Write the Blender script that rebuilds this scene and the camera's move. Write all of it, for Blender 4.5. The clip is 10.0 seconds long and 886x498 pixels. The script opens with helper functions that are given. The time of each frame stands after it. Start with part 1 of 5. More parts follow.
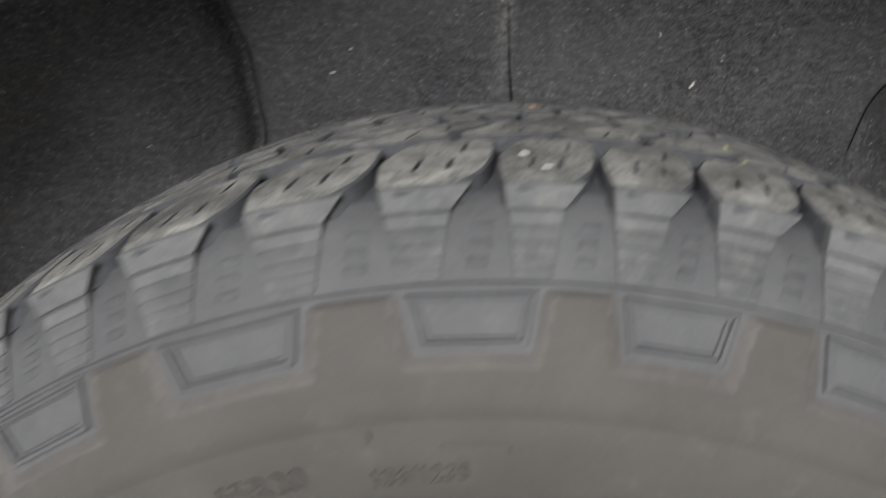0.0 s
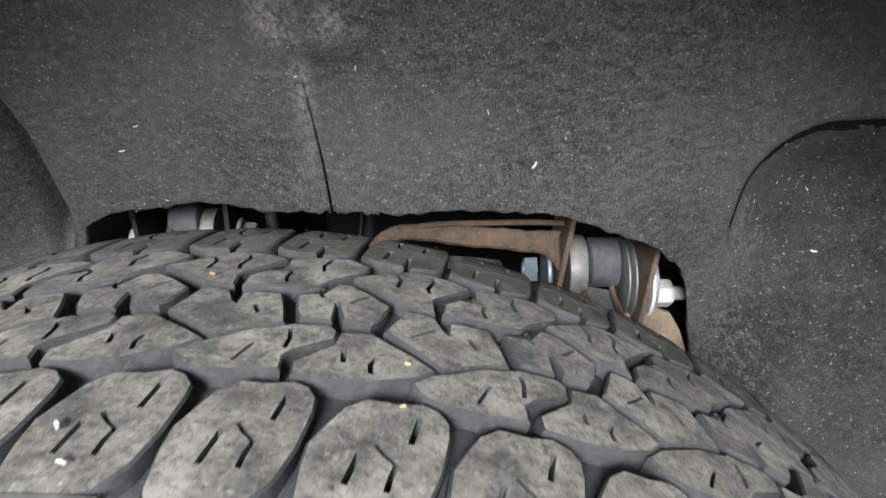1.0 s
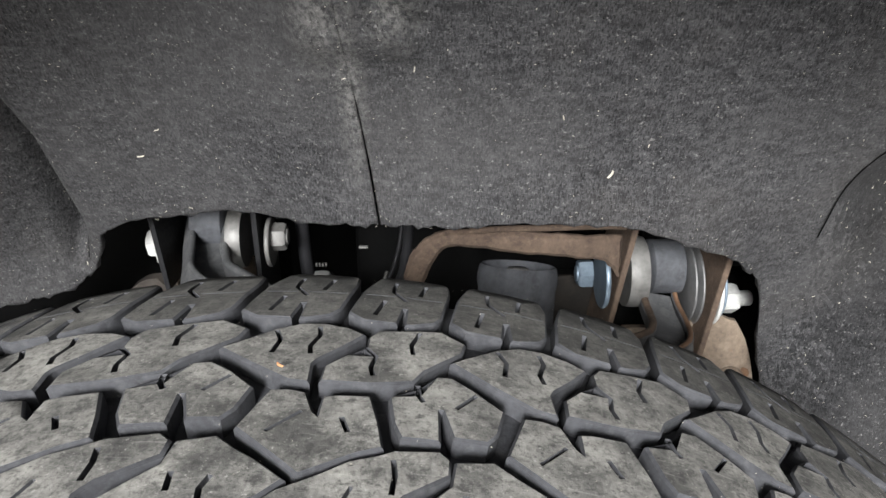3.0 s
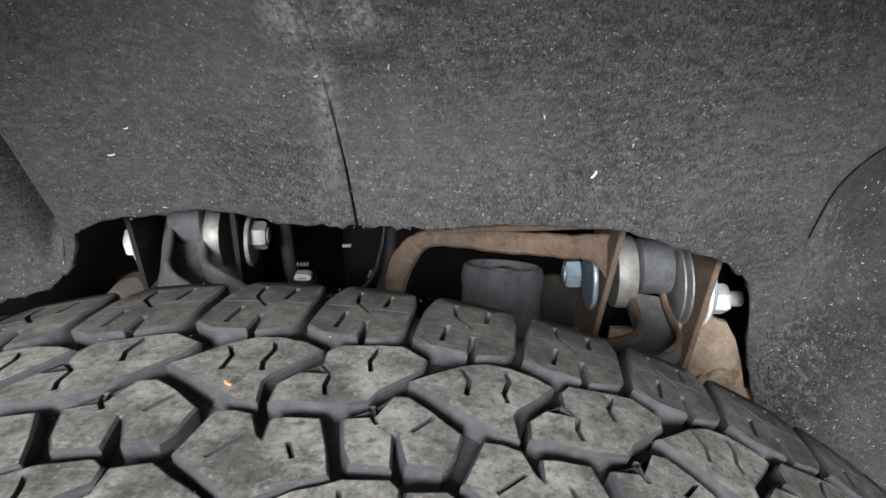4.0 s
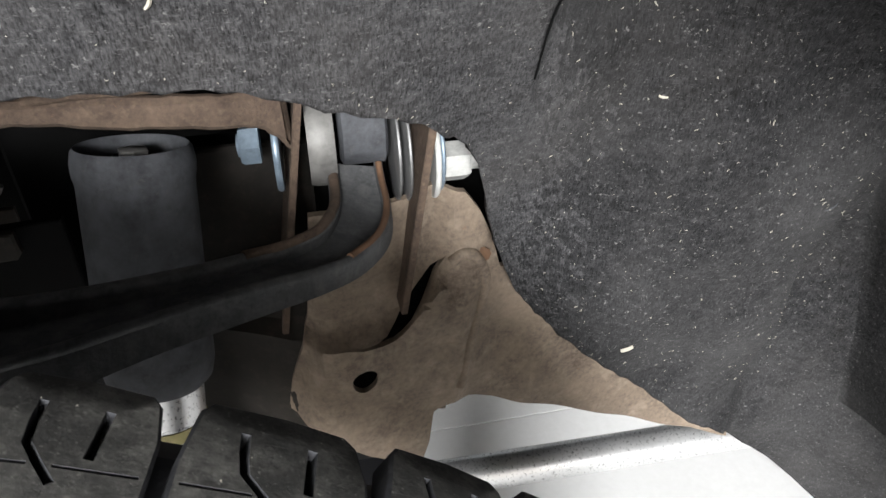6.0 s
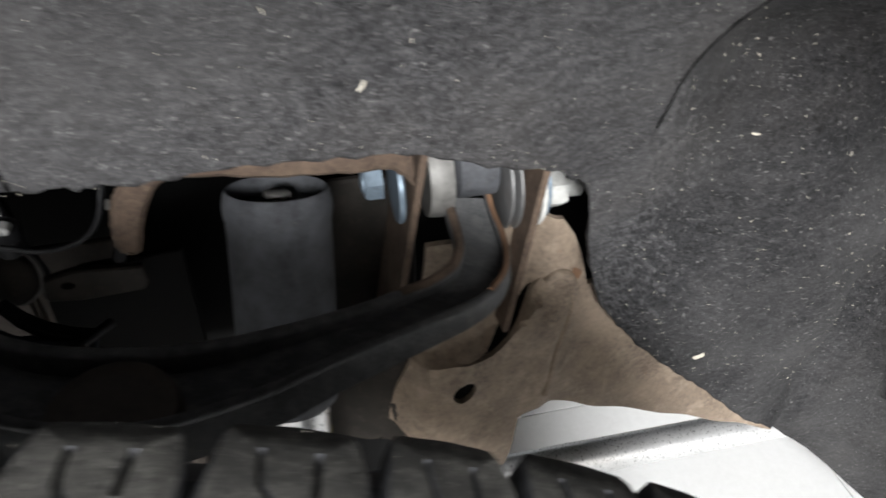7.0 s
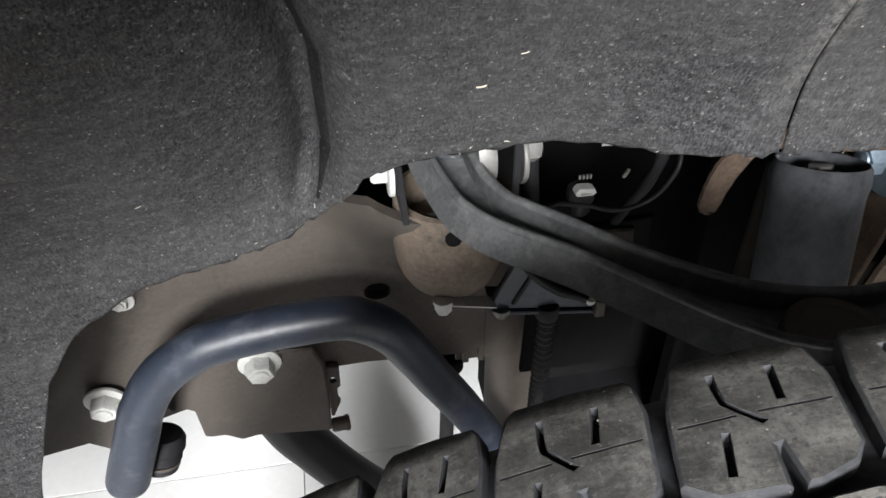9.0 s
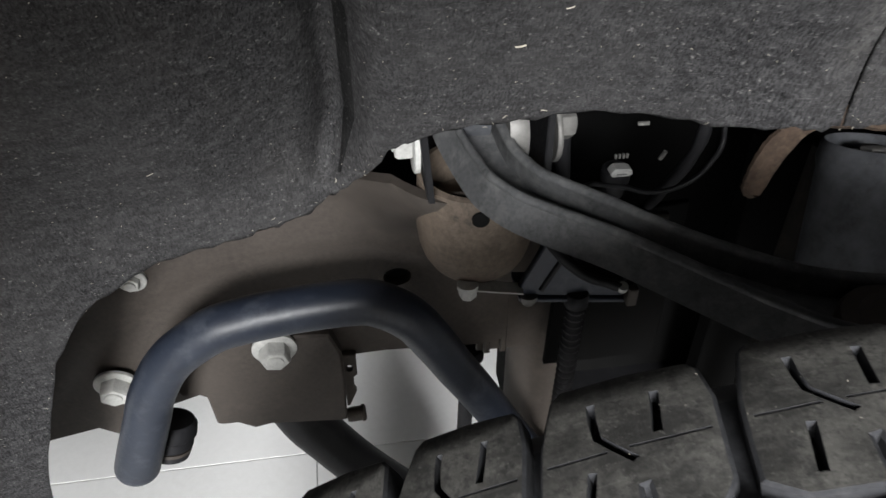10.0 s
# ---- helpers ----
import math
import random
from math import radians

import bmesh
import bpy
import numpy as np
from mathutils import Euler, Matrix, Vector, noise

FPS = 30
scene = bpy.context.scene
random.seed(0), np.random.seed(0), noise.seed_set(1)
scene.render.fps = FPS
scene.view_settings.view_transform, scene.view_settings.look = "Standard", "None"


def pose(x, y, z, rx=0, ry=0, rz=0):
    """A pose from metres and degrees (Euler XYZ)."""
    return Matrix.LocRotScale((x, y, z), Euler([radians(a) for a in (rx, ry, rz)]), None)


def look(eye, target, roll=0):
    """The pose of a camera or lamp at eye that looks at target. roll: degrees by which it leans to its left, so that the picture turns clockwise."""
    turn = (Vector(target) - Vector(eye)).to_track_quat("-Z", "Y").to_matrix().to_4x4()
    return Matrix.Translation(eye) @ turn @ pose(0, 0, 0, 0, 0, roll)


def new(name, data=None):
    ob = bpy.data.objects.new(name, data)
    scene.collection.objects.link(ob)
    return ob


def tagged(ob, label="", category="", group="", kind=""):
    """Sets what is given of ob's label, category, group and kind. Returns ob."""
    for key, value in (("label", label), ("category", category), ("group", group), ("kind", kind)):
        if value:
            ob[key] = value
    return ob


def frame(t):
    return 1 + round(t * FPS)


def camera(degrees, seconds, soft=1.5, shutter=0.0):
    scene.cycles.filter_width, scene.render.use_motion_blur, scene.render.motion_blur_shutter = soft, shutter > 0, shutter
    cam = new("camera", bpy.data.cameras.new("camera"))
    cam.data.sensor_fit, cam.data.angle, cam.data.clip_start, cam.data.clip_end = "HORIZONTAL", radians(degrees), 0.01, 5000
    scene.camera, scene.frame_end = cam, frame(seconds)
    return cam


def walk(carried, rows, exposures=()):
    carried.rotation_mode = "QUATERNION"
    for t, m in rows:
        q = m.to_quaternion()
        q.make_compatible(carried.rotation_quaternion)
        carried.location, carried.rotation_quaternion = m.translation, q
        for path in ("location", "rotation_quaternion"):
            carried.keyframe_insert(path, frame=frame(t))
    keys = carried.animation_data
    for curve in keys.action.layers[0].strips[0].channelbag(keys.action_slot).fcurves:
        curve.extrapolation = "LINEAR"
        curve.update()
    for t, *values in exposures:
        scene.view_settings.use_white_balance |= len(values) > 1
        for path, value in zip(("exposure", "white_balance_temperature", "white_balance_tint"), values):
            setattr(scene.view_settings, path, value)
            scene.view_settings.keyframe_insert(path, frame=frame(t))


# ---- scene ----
cam = camera(61.3, 10.0, soft=1.5, shutter=0.45)
METRES, EYE, TILT, LEAN, TURN = 1.05, 0.919, -18.3, 0.0, -1.0
EXPOSURES = [(0.0, 0.1), (0.5, 0.43), (1.0, 0.85), (2.5, 0.95), (4.5, 0.95), (5.5, 0.83), (7.0, 0.75), (7.5, 0.78), (8.5, 1.0), (9.0, 1.02), (9.5, 0.65), (10.0, 0.36)]
ROWS = [
    (0.0, 0.0, 0.0, 0.0, -0.0, 0.0, -0.0),
    (0.5, 0.0843, 0.0456, 0.0671, 0.17, -0.3, 0.32),
    (1.0, 0.1349, 0.0828, 0.0884, -0.07, -1.62, 0.45),
    (1.5, 0.1237, 0.1153, 0.1173, -0.27, -3.32, 0.42),
    (2.0, 0.1069, 0.1352, 0.1227, -0.24, -4.46, 0.41),
    (2.5, 0.0957, 0.1415, 0.1276, -0.2, -5.08, 0.42),
    (4.0, 0.1095, 0.1564, 0.1351, -0.06, -6.14, 0.29),
    (4.5, 0.1755, 0.2322, 0.1524, -1.16, -7.39, 0.63),
    (5.0, 0.2128, 0.2783, 0.1384, -3.6, -11.87, 1.36),
    (5.5, 0.2542, 0.307, 0.1227, -7.55, -16.91, 2.39),
    (7.0, 0.1722, 0.2985, 0.172, -11.75, -20.55, 3.76),
    (7.5, 0.0632, 0.2811, 0.1919, -11.47, -20.59, 3.69),
    (8.0, -0.0351, 0.2764, 0.2004, -10.26, -20.64, 3.5),
    (8.5, -0.1062, 0.2775, 0.1986, -8.92, -20.79, 3.29),
    (9.0, -0.1511, 0.2812, 0.1956, -8.05, -20.82, 3.16),
    (9.5, -0.1535, 0.2843, 0.185, -7.59, -20.84, 2.9),
    (10.0, -0.1566, 0.3018, 0.1779, -6.66, -21.01, 2.59),
]
walk(cam, [(t, pose(0, 0, EYE, TILT, LEAN, TURN) @ pose(METRES * x, METRES * y, METRES * z, 90 + pitch, roll, yaw)) for t, x, y, z, yaw, pitch, roll in ROWS], EXPOSURES)

# ---- world and light ----
SKY_STRENGTH, SUN_STRENGTH = 0.055, 4.5
world = bpy.data.worlds.new("sky")
scene.world = world
world.use_nodes = True
wn = world.node_tree.nodes
sky = wn.new("ShaderNodeTexSky")
sky.sky_type, sky.sun_disc = "NISHITA", False
sky.sun_elevation, sky.sun_rotation = radians(22), radians(190)
sky.dust_density, sky.ozone_density = 4.0, 0.6
hsv = wn.new("ShaderNodeHueSaturation")
hsv.inputs["Saturation"].default_value = 0.25
world.node_tree.links.new(sky.outputs["Color"], hsv.inputs["Color"])
world.node_tree.links.new(hsv.outputs["Color"], wn["Background"].inputs["Color"])
wn["Background"].inputs["Strength"].default_value = SKY_STRENGTH
sun = new("sun", bpy.data.lights.new("sun", "SUN"))
sun.data.energy, sun.data.angle, sun.data.color = SUN_STRENGTH, radians(16), (0.98, 0.99, 1.0)
sun.matrix_world = look((-0.67, -4.0, 2.70), (0.12, 0.5, 0.85))


# ---- materials ----
def material(name, rough=0.6, metal=0.0):
    m = bpy.data.materials.new(name)
    m.use_nodes = True
    b = m.node_tree.nodes["Principled BSDF"]
    b.inputs["Roughness"].default_value, b.inputs["Metallic"].default_value = rough, metal
    return m, m.node_tree.nodes, m.node_tree.links, b


def noise_node(nodes, links, scale, detail=4.0, rough=0.55, coord="Object", stretch=None):
    tc = nodes.new("ShaderNodeTexCoord")
    n = nodes.new("ShaderNodeTexNoise")
    n.inputs["Scale"].default_value, n.inputs["Detail"].default_value = scale, detail
    n.inputs["Roughness"].default_value = rough
    if stretch:
        mp = nodes.new("ShaderNodeMapping")
        mp.inputs["Scale"].default_value = stretch
        links.new(tc.outputs[coord], mp.inputs["Vector"])
        links.new(mp.outputs["Vector"], n.inputs["Vector"])
    else:
        links.new(tc.outputs[coord], n.inputs["Vector"])
    return n


def ramp(nodes, links, source, stops):
    r = nodes.new("ShaderNodeValToRGB")
    while len(r.color_ramp.elements) < len(stops):
        r.color_ramp.elements.new(0.5)
    for e, (p, c) in zip(r.color_ramp.elements, stops):
        e.position = p
        e.color = (*c, 1) if len(c) == 3 else c
    links.new(source, r.inputs["Fac"])
    return r


def grey(v):
    return (v, v, v)


def mixed(nodes, links, fac, a, b):
    m = nodes.new("ShaderNodeMix")
    m.data_type = "RGBA"
    links.new(fac, m.inputs["Factor"])
    for sock, val in ((m.inputs["A"], a), (m.inputs["B"], b)):
        if isinstance(val, tuple):
            sock.default_value = (*val, 1)
        else:
            links.new(val, sock)
    return m.outputs["Result"]


def bump(nodes, links, bsdf, height, strength, distance):
    b = nodes.new("ShaderNodeBump")
    b.inputs["Strength"].default_value, b.inputs["Distance"].default_value = strength, distance
    links.new(height, b.inputs["Height"])
    links.new(b.outputs["Normal"], bsdf.inputs["Normal"])


def two_scale(name, dark, light, rough, big=9.0, fine=160.0, bump_mm=0.3, metal=0.0, dust=None, dust_amount=0.5, wear=None, gloss=0.3, fleck=0.35):
    """A surface with broad stains, fine grain and, where given, settled dust and worn spots."""
    m, n, l, b = material(name, rough, metal)
    b.inputs["Specular IOR Level"].default_value = gloss
    broad = noise_node(n, l, big, 5.0)
    grain = noise_node(n, l, fine, 6.0, 0.7)
    base = mixed(n, l, ramp(n, l, broad.outputs["Fac"], [(0.32, grey(0)), (0.68, grey(1))]).outputs["Color"], dark, light)
    if dust:
        spots = noise_node(n, l, big * 3.1, 7.0, 0.65)
        base = mixed(n, l, ramp(n, l, spots.outputs["Fac"], [(0.62 - 0.3 * dust_amount, grey(0)), (0.86 - 0.2 * dust_amount, grey(0.85))]).outputs["Color"], base, dust)
    if wear:
        worn = noise_node(n, l, big * 5.0, 8.0, 0.7)
        base = mixed(n, l, ramp(n, l, worn.outputs["Fac"], [(0.66, grey(0)), (0.72, grey(0.9))]).outputs["Color"], base, wear)
    speckled = mixed(n, l, ramp(n, l, grain.outputs["Fac"], [(0.3, grey(0.0)), (0.75, grey(fleck))]).outputs["Color"], base, tuple(min(1, 1.8 * c) for c in light))
    l.new(speckled, b.inputs["Base Color"])
    r = ramp(n, l, grain.outputs["Fac"], [(0.2, grey(max(0.05, rough - 0.12))), (0.8, grey(min(1, rough + 0.15)))])
    l.new(r.outputs["Color"], b.inputs["Roughness"])
    bump(n, l, b, grain.outputs["Fac"], 0.5, bump_mm / 1000)
    return m


def felt_material(name, tone):
    """Needled felt: fine fibres both ways, matted clumps, broad dust and stains."""
    m, n, l, b = material(name, 0.95)
    b.inputs["Specular IOR Level"].default_value = 0.12

    def shade(*c):
        return tuple(tone * v for v in c)

    fibres = noise_node(n, l, 900.0, 5.0, 0.7, stretch=(1.0, 0.6, 0.32))
    strands = noise_node(n, l, 900.0, 5.0, 0.7, stretch=(0.3, 0.6, 1.0))
    clumps = noise_node(n, l, 330.0, 4.0, 0.7)
    matted = noise_node(n, l, 170.0, 5.0, 0.65, stretch=(0.6, 1.0, 1.0))
    broad = noise_node(n, l, 6.0, 8.0, 0.62)
    base = mixed(n, l, ramp(n, l, fibres.outputs["Fac"], [(0.33, grey(0)), (0.71, grey(1))]).outputs["Color"], shade(0.006, 0.0058, 0.006), shade(0.09, 0.0892, 0.0925))
    base = mixed(n, l, ramp(n, l, strands.outputs["Fac"], [(0.57, grey(0)), (0.70, grey(0.8))]).outputs["Color"], base, shade(0.148, 0.1465, 0.149))
    base = mixed(n, l, ramp(n, l, matted.outputs["Fac"], [(0.34, grey(0.6)), (0.52, grey(0))]).outputs["Color"], base, shade(0.014, 0.0135, 0.014))
    base = mixed(n, l, ramp(n, l, matted.outputs["Fac"], [(0.54, grey(0)), (0.72, grey(0.35))]).outputs["Color"], base, shade(0.118, 0.1165, 0.118))
    dusty = mixed(n, l, ramp(n, l, broad.outputs["Fac"], [(0.44, grey(0)), (0.70, grey(0.45))]).outputs["Color"], base, (0.08, 0.0785, 0.0785))
    # faint brown tint in broad patches
    mud = noise_node(n, l, 4.3, 7.0, 0.65)
    dusty = mixed(n, l, ramp(n, l, mud.outputs["Fac"], [(0.52, grey(0)), (0.7, grey(0.2))]).outputs["Color"], dusty, shade(0.078, 0.07, 0.062))
    # pale dust smeared along the seam and under the pressed pocket
    tc = n.new("ShaderNodeTexCoord")
    stain = noise_node(n, l, 260.0, 7.0, 0.8, stretch=(1.0, 1.0, 0.6))
    smear = None
    for centre, size in (((0.060, 0.62, 0.918), (0.012, 0.2, 0.085)), ((0.048, 0.60, 0.955), (0.022, 0.2, 0.045)), ((0.086, 0.60, 0.962), (0.022, 0.2, 0.035))):
        mp = n.new("ShaderNodeMapping")
        mp.vector_type = "TEXTURE"
        mp.inputs["Location"].default_value, mp.inputs["Scale"].default_value = centre, size
        l.new(tc.outputs["Object"], mp.inputs["Vector"])
        g = n.new("ShaderNodeTexGradient")
        g.gradient_type = "SPHERICAL"
        l.new(mp.outputs["Vector"], g.inputs["Vector"])
        if smear is None:
            smear = g.outputs["Fac"]
        else:
            a = n.new("ShaderNodeMath")
            a.operation = "MAXIMUM"
            l.new(smear, a.inputs[0])
            l.new(g.outputs["Fac"], a.inputs[1])
            smear = a.outputs["Value"]
    both = n.new("ShaderNodeMath")
    both.operation = "MULTIPLY"
    l.new(ramp(n, l, smear, [(0.0, grey(0)), (0.8, grey(0.85))]).outputs["Color"], both.inputs[0])
    l.new(ramp(n, l, stain.outputs["Fac"], [(0.44, grey(0)), (0.60, grey(1))]).outputs["Color"], both.inputs[1])
    dusty = mixed(n, l, both.outputs["Value"], dusty, (0.15, 0.147, 0.14))
    flecks = mixed(n, l, ramp(n, l, clumps.outputs["Fac"], [(0.61, grey(0)), (0.70, grey(0.62))]).outputs["Color"], dusty, (0.23, 0.225, 0.22))
    l.new(flecks, b.inputs["Base Color"])
    bump(n, l, b, strands.outputs["Fac"], 0.8, 0.0009)
    return m


def rubber_material(name, dust_amount, rough, colour_scale=1.0):
    """Worn tread rubber: broad dust, scuffs, pores, scratches and grit; the last argument scales its colours."""
    m, n, l, b = material(name, rough)
    b.inputs["Specular IOR Level"].default_value = 0.35
    info = n.new("ShaderNodeObjectInfo")
    tc = n.new("ShaderNodeTexCoord")
    shift = n.new("ShaderNodeVectorMath")
    shift.operation = "ADD"
    spread = n.new("ShaderNodeVectorMath")
    spread.operation = "SCALE"
    spread.inputs["Scale"].default_value = 7.0
    comb = n.new("ShaderNodeCombineXYZ")
    for axis in "XYZ":
        l.new(info.outputs["Random"], comb.inputs[axis])
    l.new(comb.outputs["Vector"], spread.inputs[0])
    l.new(tc.outputs["Object"], shift.inputs[0])
    l.new(spread.outputs["Vector"], shift.inputs[1])

    def nz(scale, detail, rr):
        t = n.new("ShaderNodeTexNoise")
        t.inputs["Scale"].default_value, t.inputs["Detail"].default_value, t.inputs["Roughness"].default_value = scale, detail, rr
        l.new(shift.outputs["Vector"], t.inputs["Vector"])
        return t

    broad, scuff, grain, pores = nz(36, 8, 0.72), nz(120, 8, 0.78), nz(620, 4, 0.6), nz(330, 8, 0.8)
    base = mixed(n, l, ramp(n, l, broad.outputs["Fac"], [(0.56 - 0.35 * dust_amount, grey(0)), (0.80 - 0.35 * dust_amount, grey(1))]).outputs["Color"], tuple(colour_scale * c for c in (0.10, 0.098, 0.092)), tuple(colour_scale * c for c in (0.325, 0.316, 0.291)))
    base = mixed(n, l, ramp(n, l, scuff.outputs["Fac"], [(0.37, grey(0.75)), (0.47, grey(0))]).outputs["Color"], base, (0.052, 0.051, 0.05))
    base = mixed(n, l, ramp(n, l, scuff.outputs["Fac"], [(0.55, grey(0)), (0.70, grey(0.7))]).outputs["Color"], base, tuple(colour_scale * c for c in (0.42, 0.405, 0.37)))
    base = mixed(n, l, ramp(n, l, pores.outputs["Fac"], [(0.40, grey(0.6)), (0.50, grey(0))]).outputs["Color"], base, (0.045, 0.044, 0.043))
    # fine scratches both ways across the blocks
    for stretch, amount in (((70, 900, 70), 0.25), ((500, 60, 500), 0.15)):
        mp = n.new("ShaderNodeMapping")
        mp.inputs["Scale"].default_value = stretch
        mp.inputs["Rotation"].default_value = (0, 0, 0.35)
        l.new(shift.outputs["Vector"], mp.inputs["Vector"])
        t = n.new("ShaderNodeTexNoise")
        t.inputs["Scale"].default_value, t.inputs["Detail"].default_value = 1.0, 3.0
        l.new(mp.outputs["Vector"], t.inputs["Vector"])
        base = mixed(n, l, ramp(n, l, t.outputs["Fac"], [(0.62, grey(0)), (0.74, grey(amount))]).outputs["Color"], base, tuple(colour_scale * c for c in (0.48, 0.465, 0.44)))
    base = mixed(n, l, ramp(n, l, grain.outputs["Fac"], [(0.30, grey(0.7)), (0.40, grey(0))]).outputs["Color"], base, (0.05, 0.05, 0.05))
    base = mixed(n, l, ramp(n, l, grain.outputs["Fac"], [(0.62, grey(0)), (0.72, grey(0.6))]).outputs["Color"], base, tuple(colour_scale * c for c in (0.50, 0.485, 0.45)))
    l.new(base, b.inputs["Base Color"])
    bump(n, l, b, scuff.outputs["Fac"], 0.7, 0.0009)
    return m


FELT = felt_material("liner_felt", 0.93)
# Felt of the recessed panel; its dark tone takes in the shade there.
SHADED_FELT = felt_material("shaded_liner_felt", 0.52)
# Felt of the fold strip, darkened in colour to stand for shade.
FOLD_SHADE_FELT = felt_material("fold_shade_felt", 0.2)
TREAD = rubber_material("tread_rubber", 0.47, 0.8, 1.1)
# Inner row: less dusty, and its shade is put into the darker colour.
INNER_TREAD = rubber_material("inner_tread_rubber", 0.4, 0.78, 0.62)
CARCASS = two_scale("sidewall_rubber", (0.054, 0.054, 0.056), (0.082, 0.082, 0.084), 0.66, 24, 420, 0.3, dust=(0.1, 0.097, 0.092), dust_amount=0.2)
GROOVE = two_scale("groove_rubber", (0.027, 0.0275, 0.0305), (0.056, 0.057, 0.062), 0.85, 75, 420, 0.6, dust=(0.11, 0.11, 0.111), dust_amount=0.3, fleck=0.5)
SIDEWALL = two_scale("sidewall_panel_rubber", (0.048, 0.045, 0.041), (0.065, 0.060, 0.054), 0.7, 20, 420, 0.2, dust=(0.1, 0.094, 0.086), dust_amount=0.15)
SIDEWALL_DUST = two_scale("dusty_sidewall_rubber", (0.062, 0.058, 0.055), (0.088, 0.081, 0.076), 0.75, 30, 420, 0.2, dust=(0.105, 0.094, 0.086), dust_amount=0.3)
SHOULDER = two_scale("shoulder_rubber", (0.064, 0.064, 0.066), (0.104, 0.104, 0.104), 0.75, 50, 420, 0.6, dust=(0.17, 0.166, 0.158), dust_amount=0.3)
BROWN = two_scale("dusty_brown_steel", (0.045, 0.037, 0.030), (0.125, 0.098, 0.076), 0.75, 22, 240, 1.0, dust=(0.21, 0.17, 0.134), dust_amount=0.3, wear=(0.15, 0.08, 0.045), fleck=0.6)
SANDY = two_scale("dusty_sandy_steel", (0.052, 0.039, 0.030), (0.195, 0.152, 0.114), 0.8, 20, 260, 1.4, dust=(0.30, 0.247, 0.195), dust_amount=0.35, wear=(0.16, 0.09, 0.05), fleck=0.5)
FRAME = two_scale("frame_paint", (0.026, 0.022, 0.019), (0.052, 0.044, 0.038), 0.6, 12, 220, 0.5, dust=(0.085, 0.072, 0.06), dust_amount=0.2, fleck=0.6)
RUST = two_scale("rusty_steel", (0.034, 0.023, 0.018), (0.088, 0.062, 0.045), 0.88, 70, 340, 2.2, dust=(0.15, 0.115, 0.08), dust_amount=0.3, wear=(0.17, 0.085, 0.038), fleck=0.5)
ORANGE_RUST = two_scale("orange_rust", (0.065, 0.038, 0.023), (0.125, 0.070, 0.041), 0.9, 60, 400, 0.4)
# Darker than the frame paint: bay parts carry their shade in this colour.
DIM = two_scale("shaded_dusty_paint", (0.012, 0.011, 0.010), (0.024, 0.021, 0.018), 0.7, 40, 300, 0.4, dust=(0.045, 0.037, 0.03), dust_amount=0.3, gloss=0.15)
BLACK = two_scale("black_paint", (0.005, 0.005, 0.006), (0.012, 0.012, 0.013), 0.5, 14, 260, 0.15, dust=(0.03, 0.03, 0.03), dust_amount=0.2, gloss=0.2)
ARM_PAINT = two_scale("dusty_arm_paint", (0.028, 0.029, 0.03), (0.070, 0.071, 0.073), 0.62, 34, 420, 0.9, dust=(0.14, 0.139, 0.136), dust_amount=0.5, fleck=0.6)
BLACK_PLASTIC = two_scale("black_plastic", (0.008, 0.008, 0.009), (0.02, 0.02, 0.022), 0.6, 30, 300, 0.15, gloss=0.12)
BOOT = two_scale("grey_boot", (0.022, 0.023, 0.026), (0.068, 0.071, 0.078), 0.75, 60, 300, 0.5, dust=(0.1, 0.095, 0.088), dust_amount=0.15)
BAR = two_scale("blue_black_bar", (0.008, 0.010, 0.016), (0.017, 0.022, 0.034), 0.42, 16, 300, 0.12, dust=(0.07, 0.076, 0.09), dust_amount=0.38, gloss=0.5)
ZINC = two_scale("zinc", (0.15, 0.15, 0.15), (0.27, 0.27, 0.27), 0.5, 40, 300, 0.1, metal=0.8)
# Zinc dulled by dirt and darkened for the weak light at the mounts.
DULL = two_scale("dull_shaded_zinc", (0.08, 0.078, 0.074), (0.17, 0.166, 0.158), 0.5, 60, 300, 0.15, metal=0.3)
PALE = two_scale("pale_zinc_paint", (0.32, 0.32, 0.31), (0.45, 0.45, 0.43), 0.5, 60, 300, 0.1)
BRIGHT = two_scale("bright_zinc", (0.32, 0.32, 0.31), (0.46, 0.46, 0.44), 0.35, 60, 300, 0.05, metal=0.2)
BLUE_ZINC = two_scale("blue_zinc", (0.12, 0.16, 0.2), (0.22, 0.275, 0.33), 0.42, 40, 300, 0.1, metal=0.6)
SILVER = two_scale("silver_pipe", (0.5, 0.5, 0.5), (0.7, 0.7, 0.7), 0.3, 14, 300, 0.08, metal=0.7)
WHITE = two_scale("white_label", (0.2, 0.2, 0.195), (0.3, 0.3, 0.29), 0.5, 60, 300, 0.05)
YELLOW = two_scale("yellow_label", (0.32, 0.29, 0.13), (0.4, 0.36, 0.18), 0.5, 60, 300, 0.05)
TILE = two_scale("pale_tile", (0.8, 0.8, 0.79), (0.88, 0.88, 0.87), 0.45, 3, 90, 0.1)
GROUT = two_scale("grout", (0.45, 0.45, 0.44), (0.52, 0.52, 0.51), 0.9, 6, 90, 0.2)
LINT = two_scale("pale_straw", (0.3, 0.28, 0.23), (0.45, 0.42, 0.36), 0.8, 200, 900, 0.05)
LEAF = two_scale("orange_leaf", (0.34, 0.16, 0.07), (0.42, 0.22, 0.11), 0.7, 200, 900, 0.05)
# Near-black: shade of the bay, holes and liner overlap put into the colour.
DEEP_SHADE = two_scale("deep_shade", (0.003, 0.003, 0.003), (0.006, 0.006, 0.006), 0.8, 6, 90, 0.3, gloss=0.05)


# ---- mesh helpers ----
from mathutils.geometry import delaunay_2d_cdt


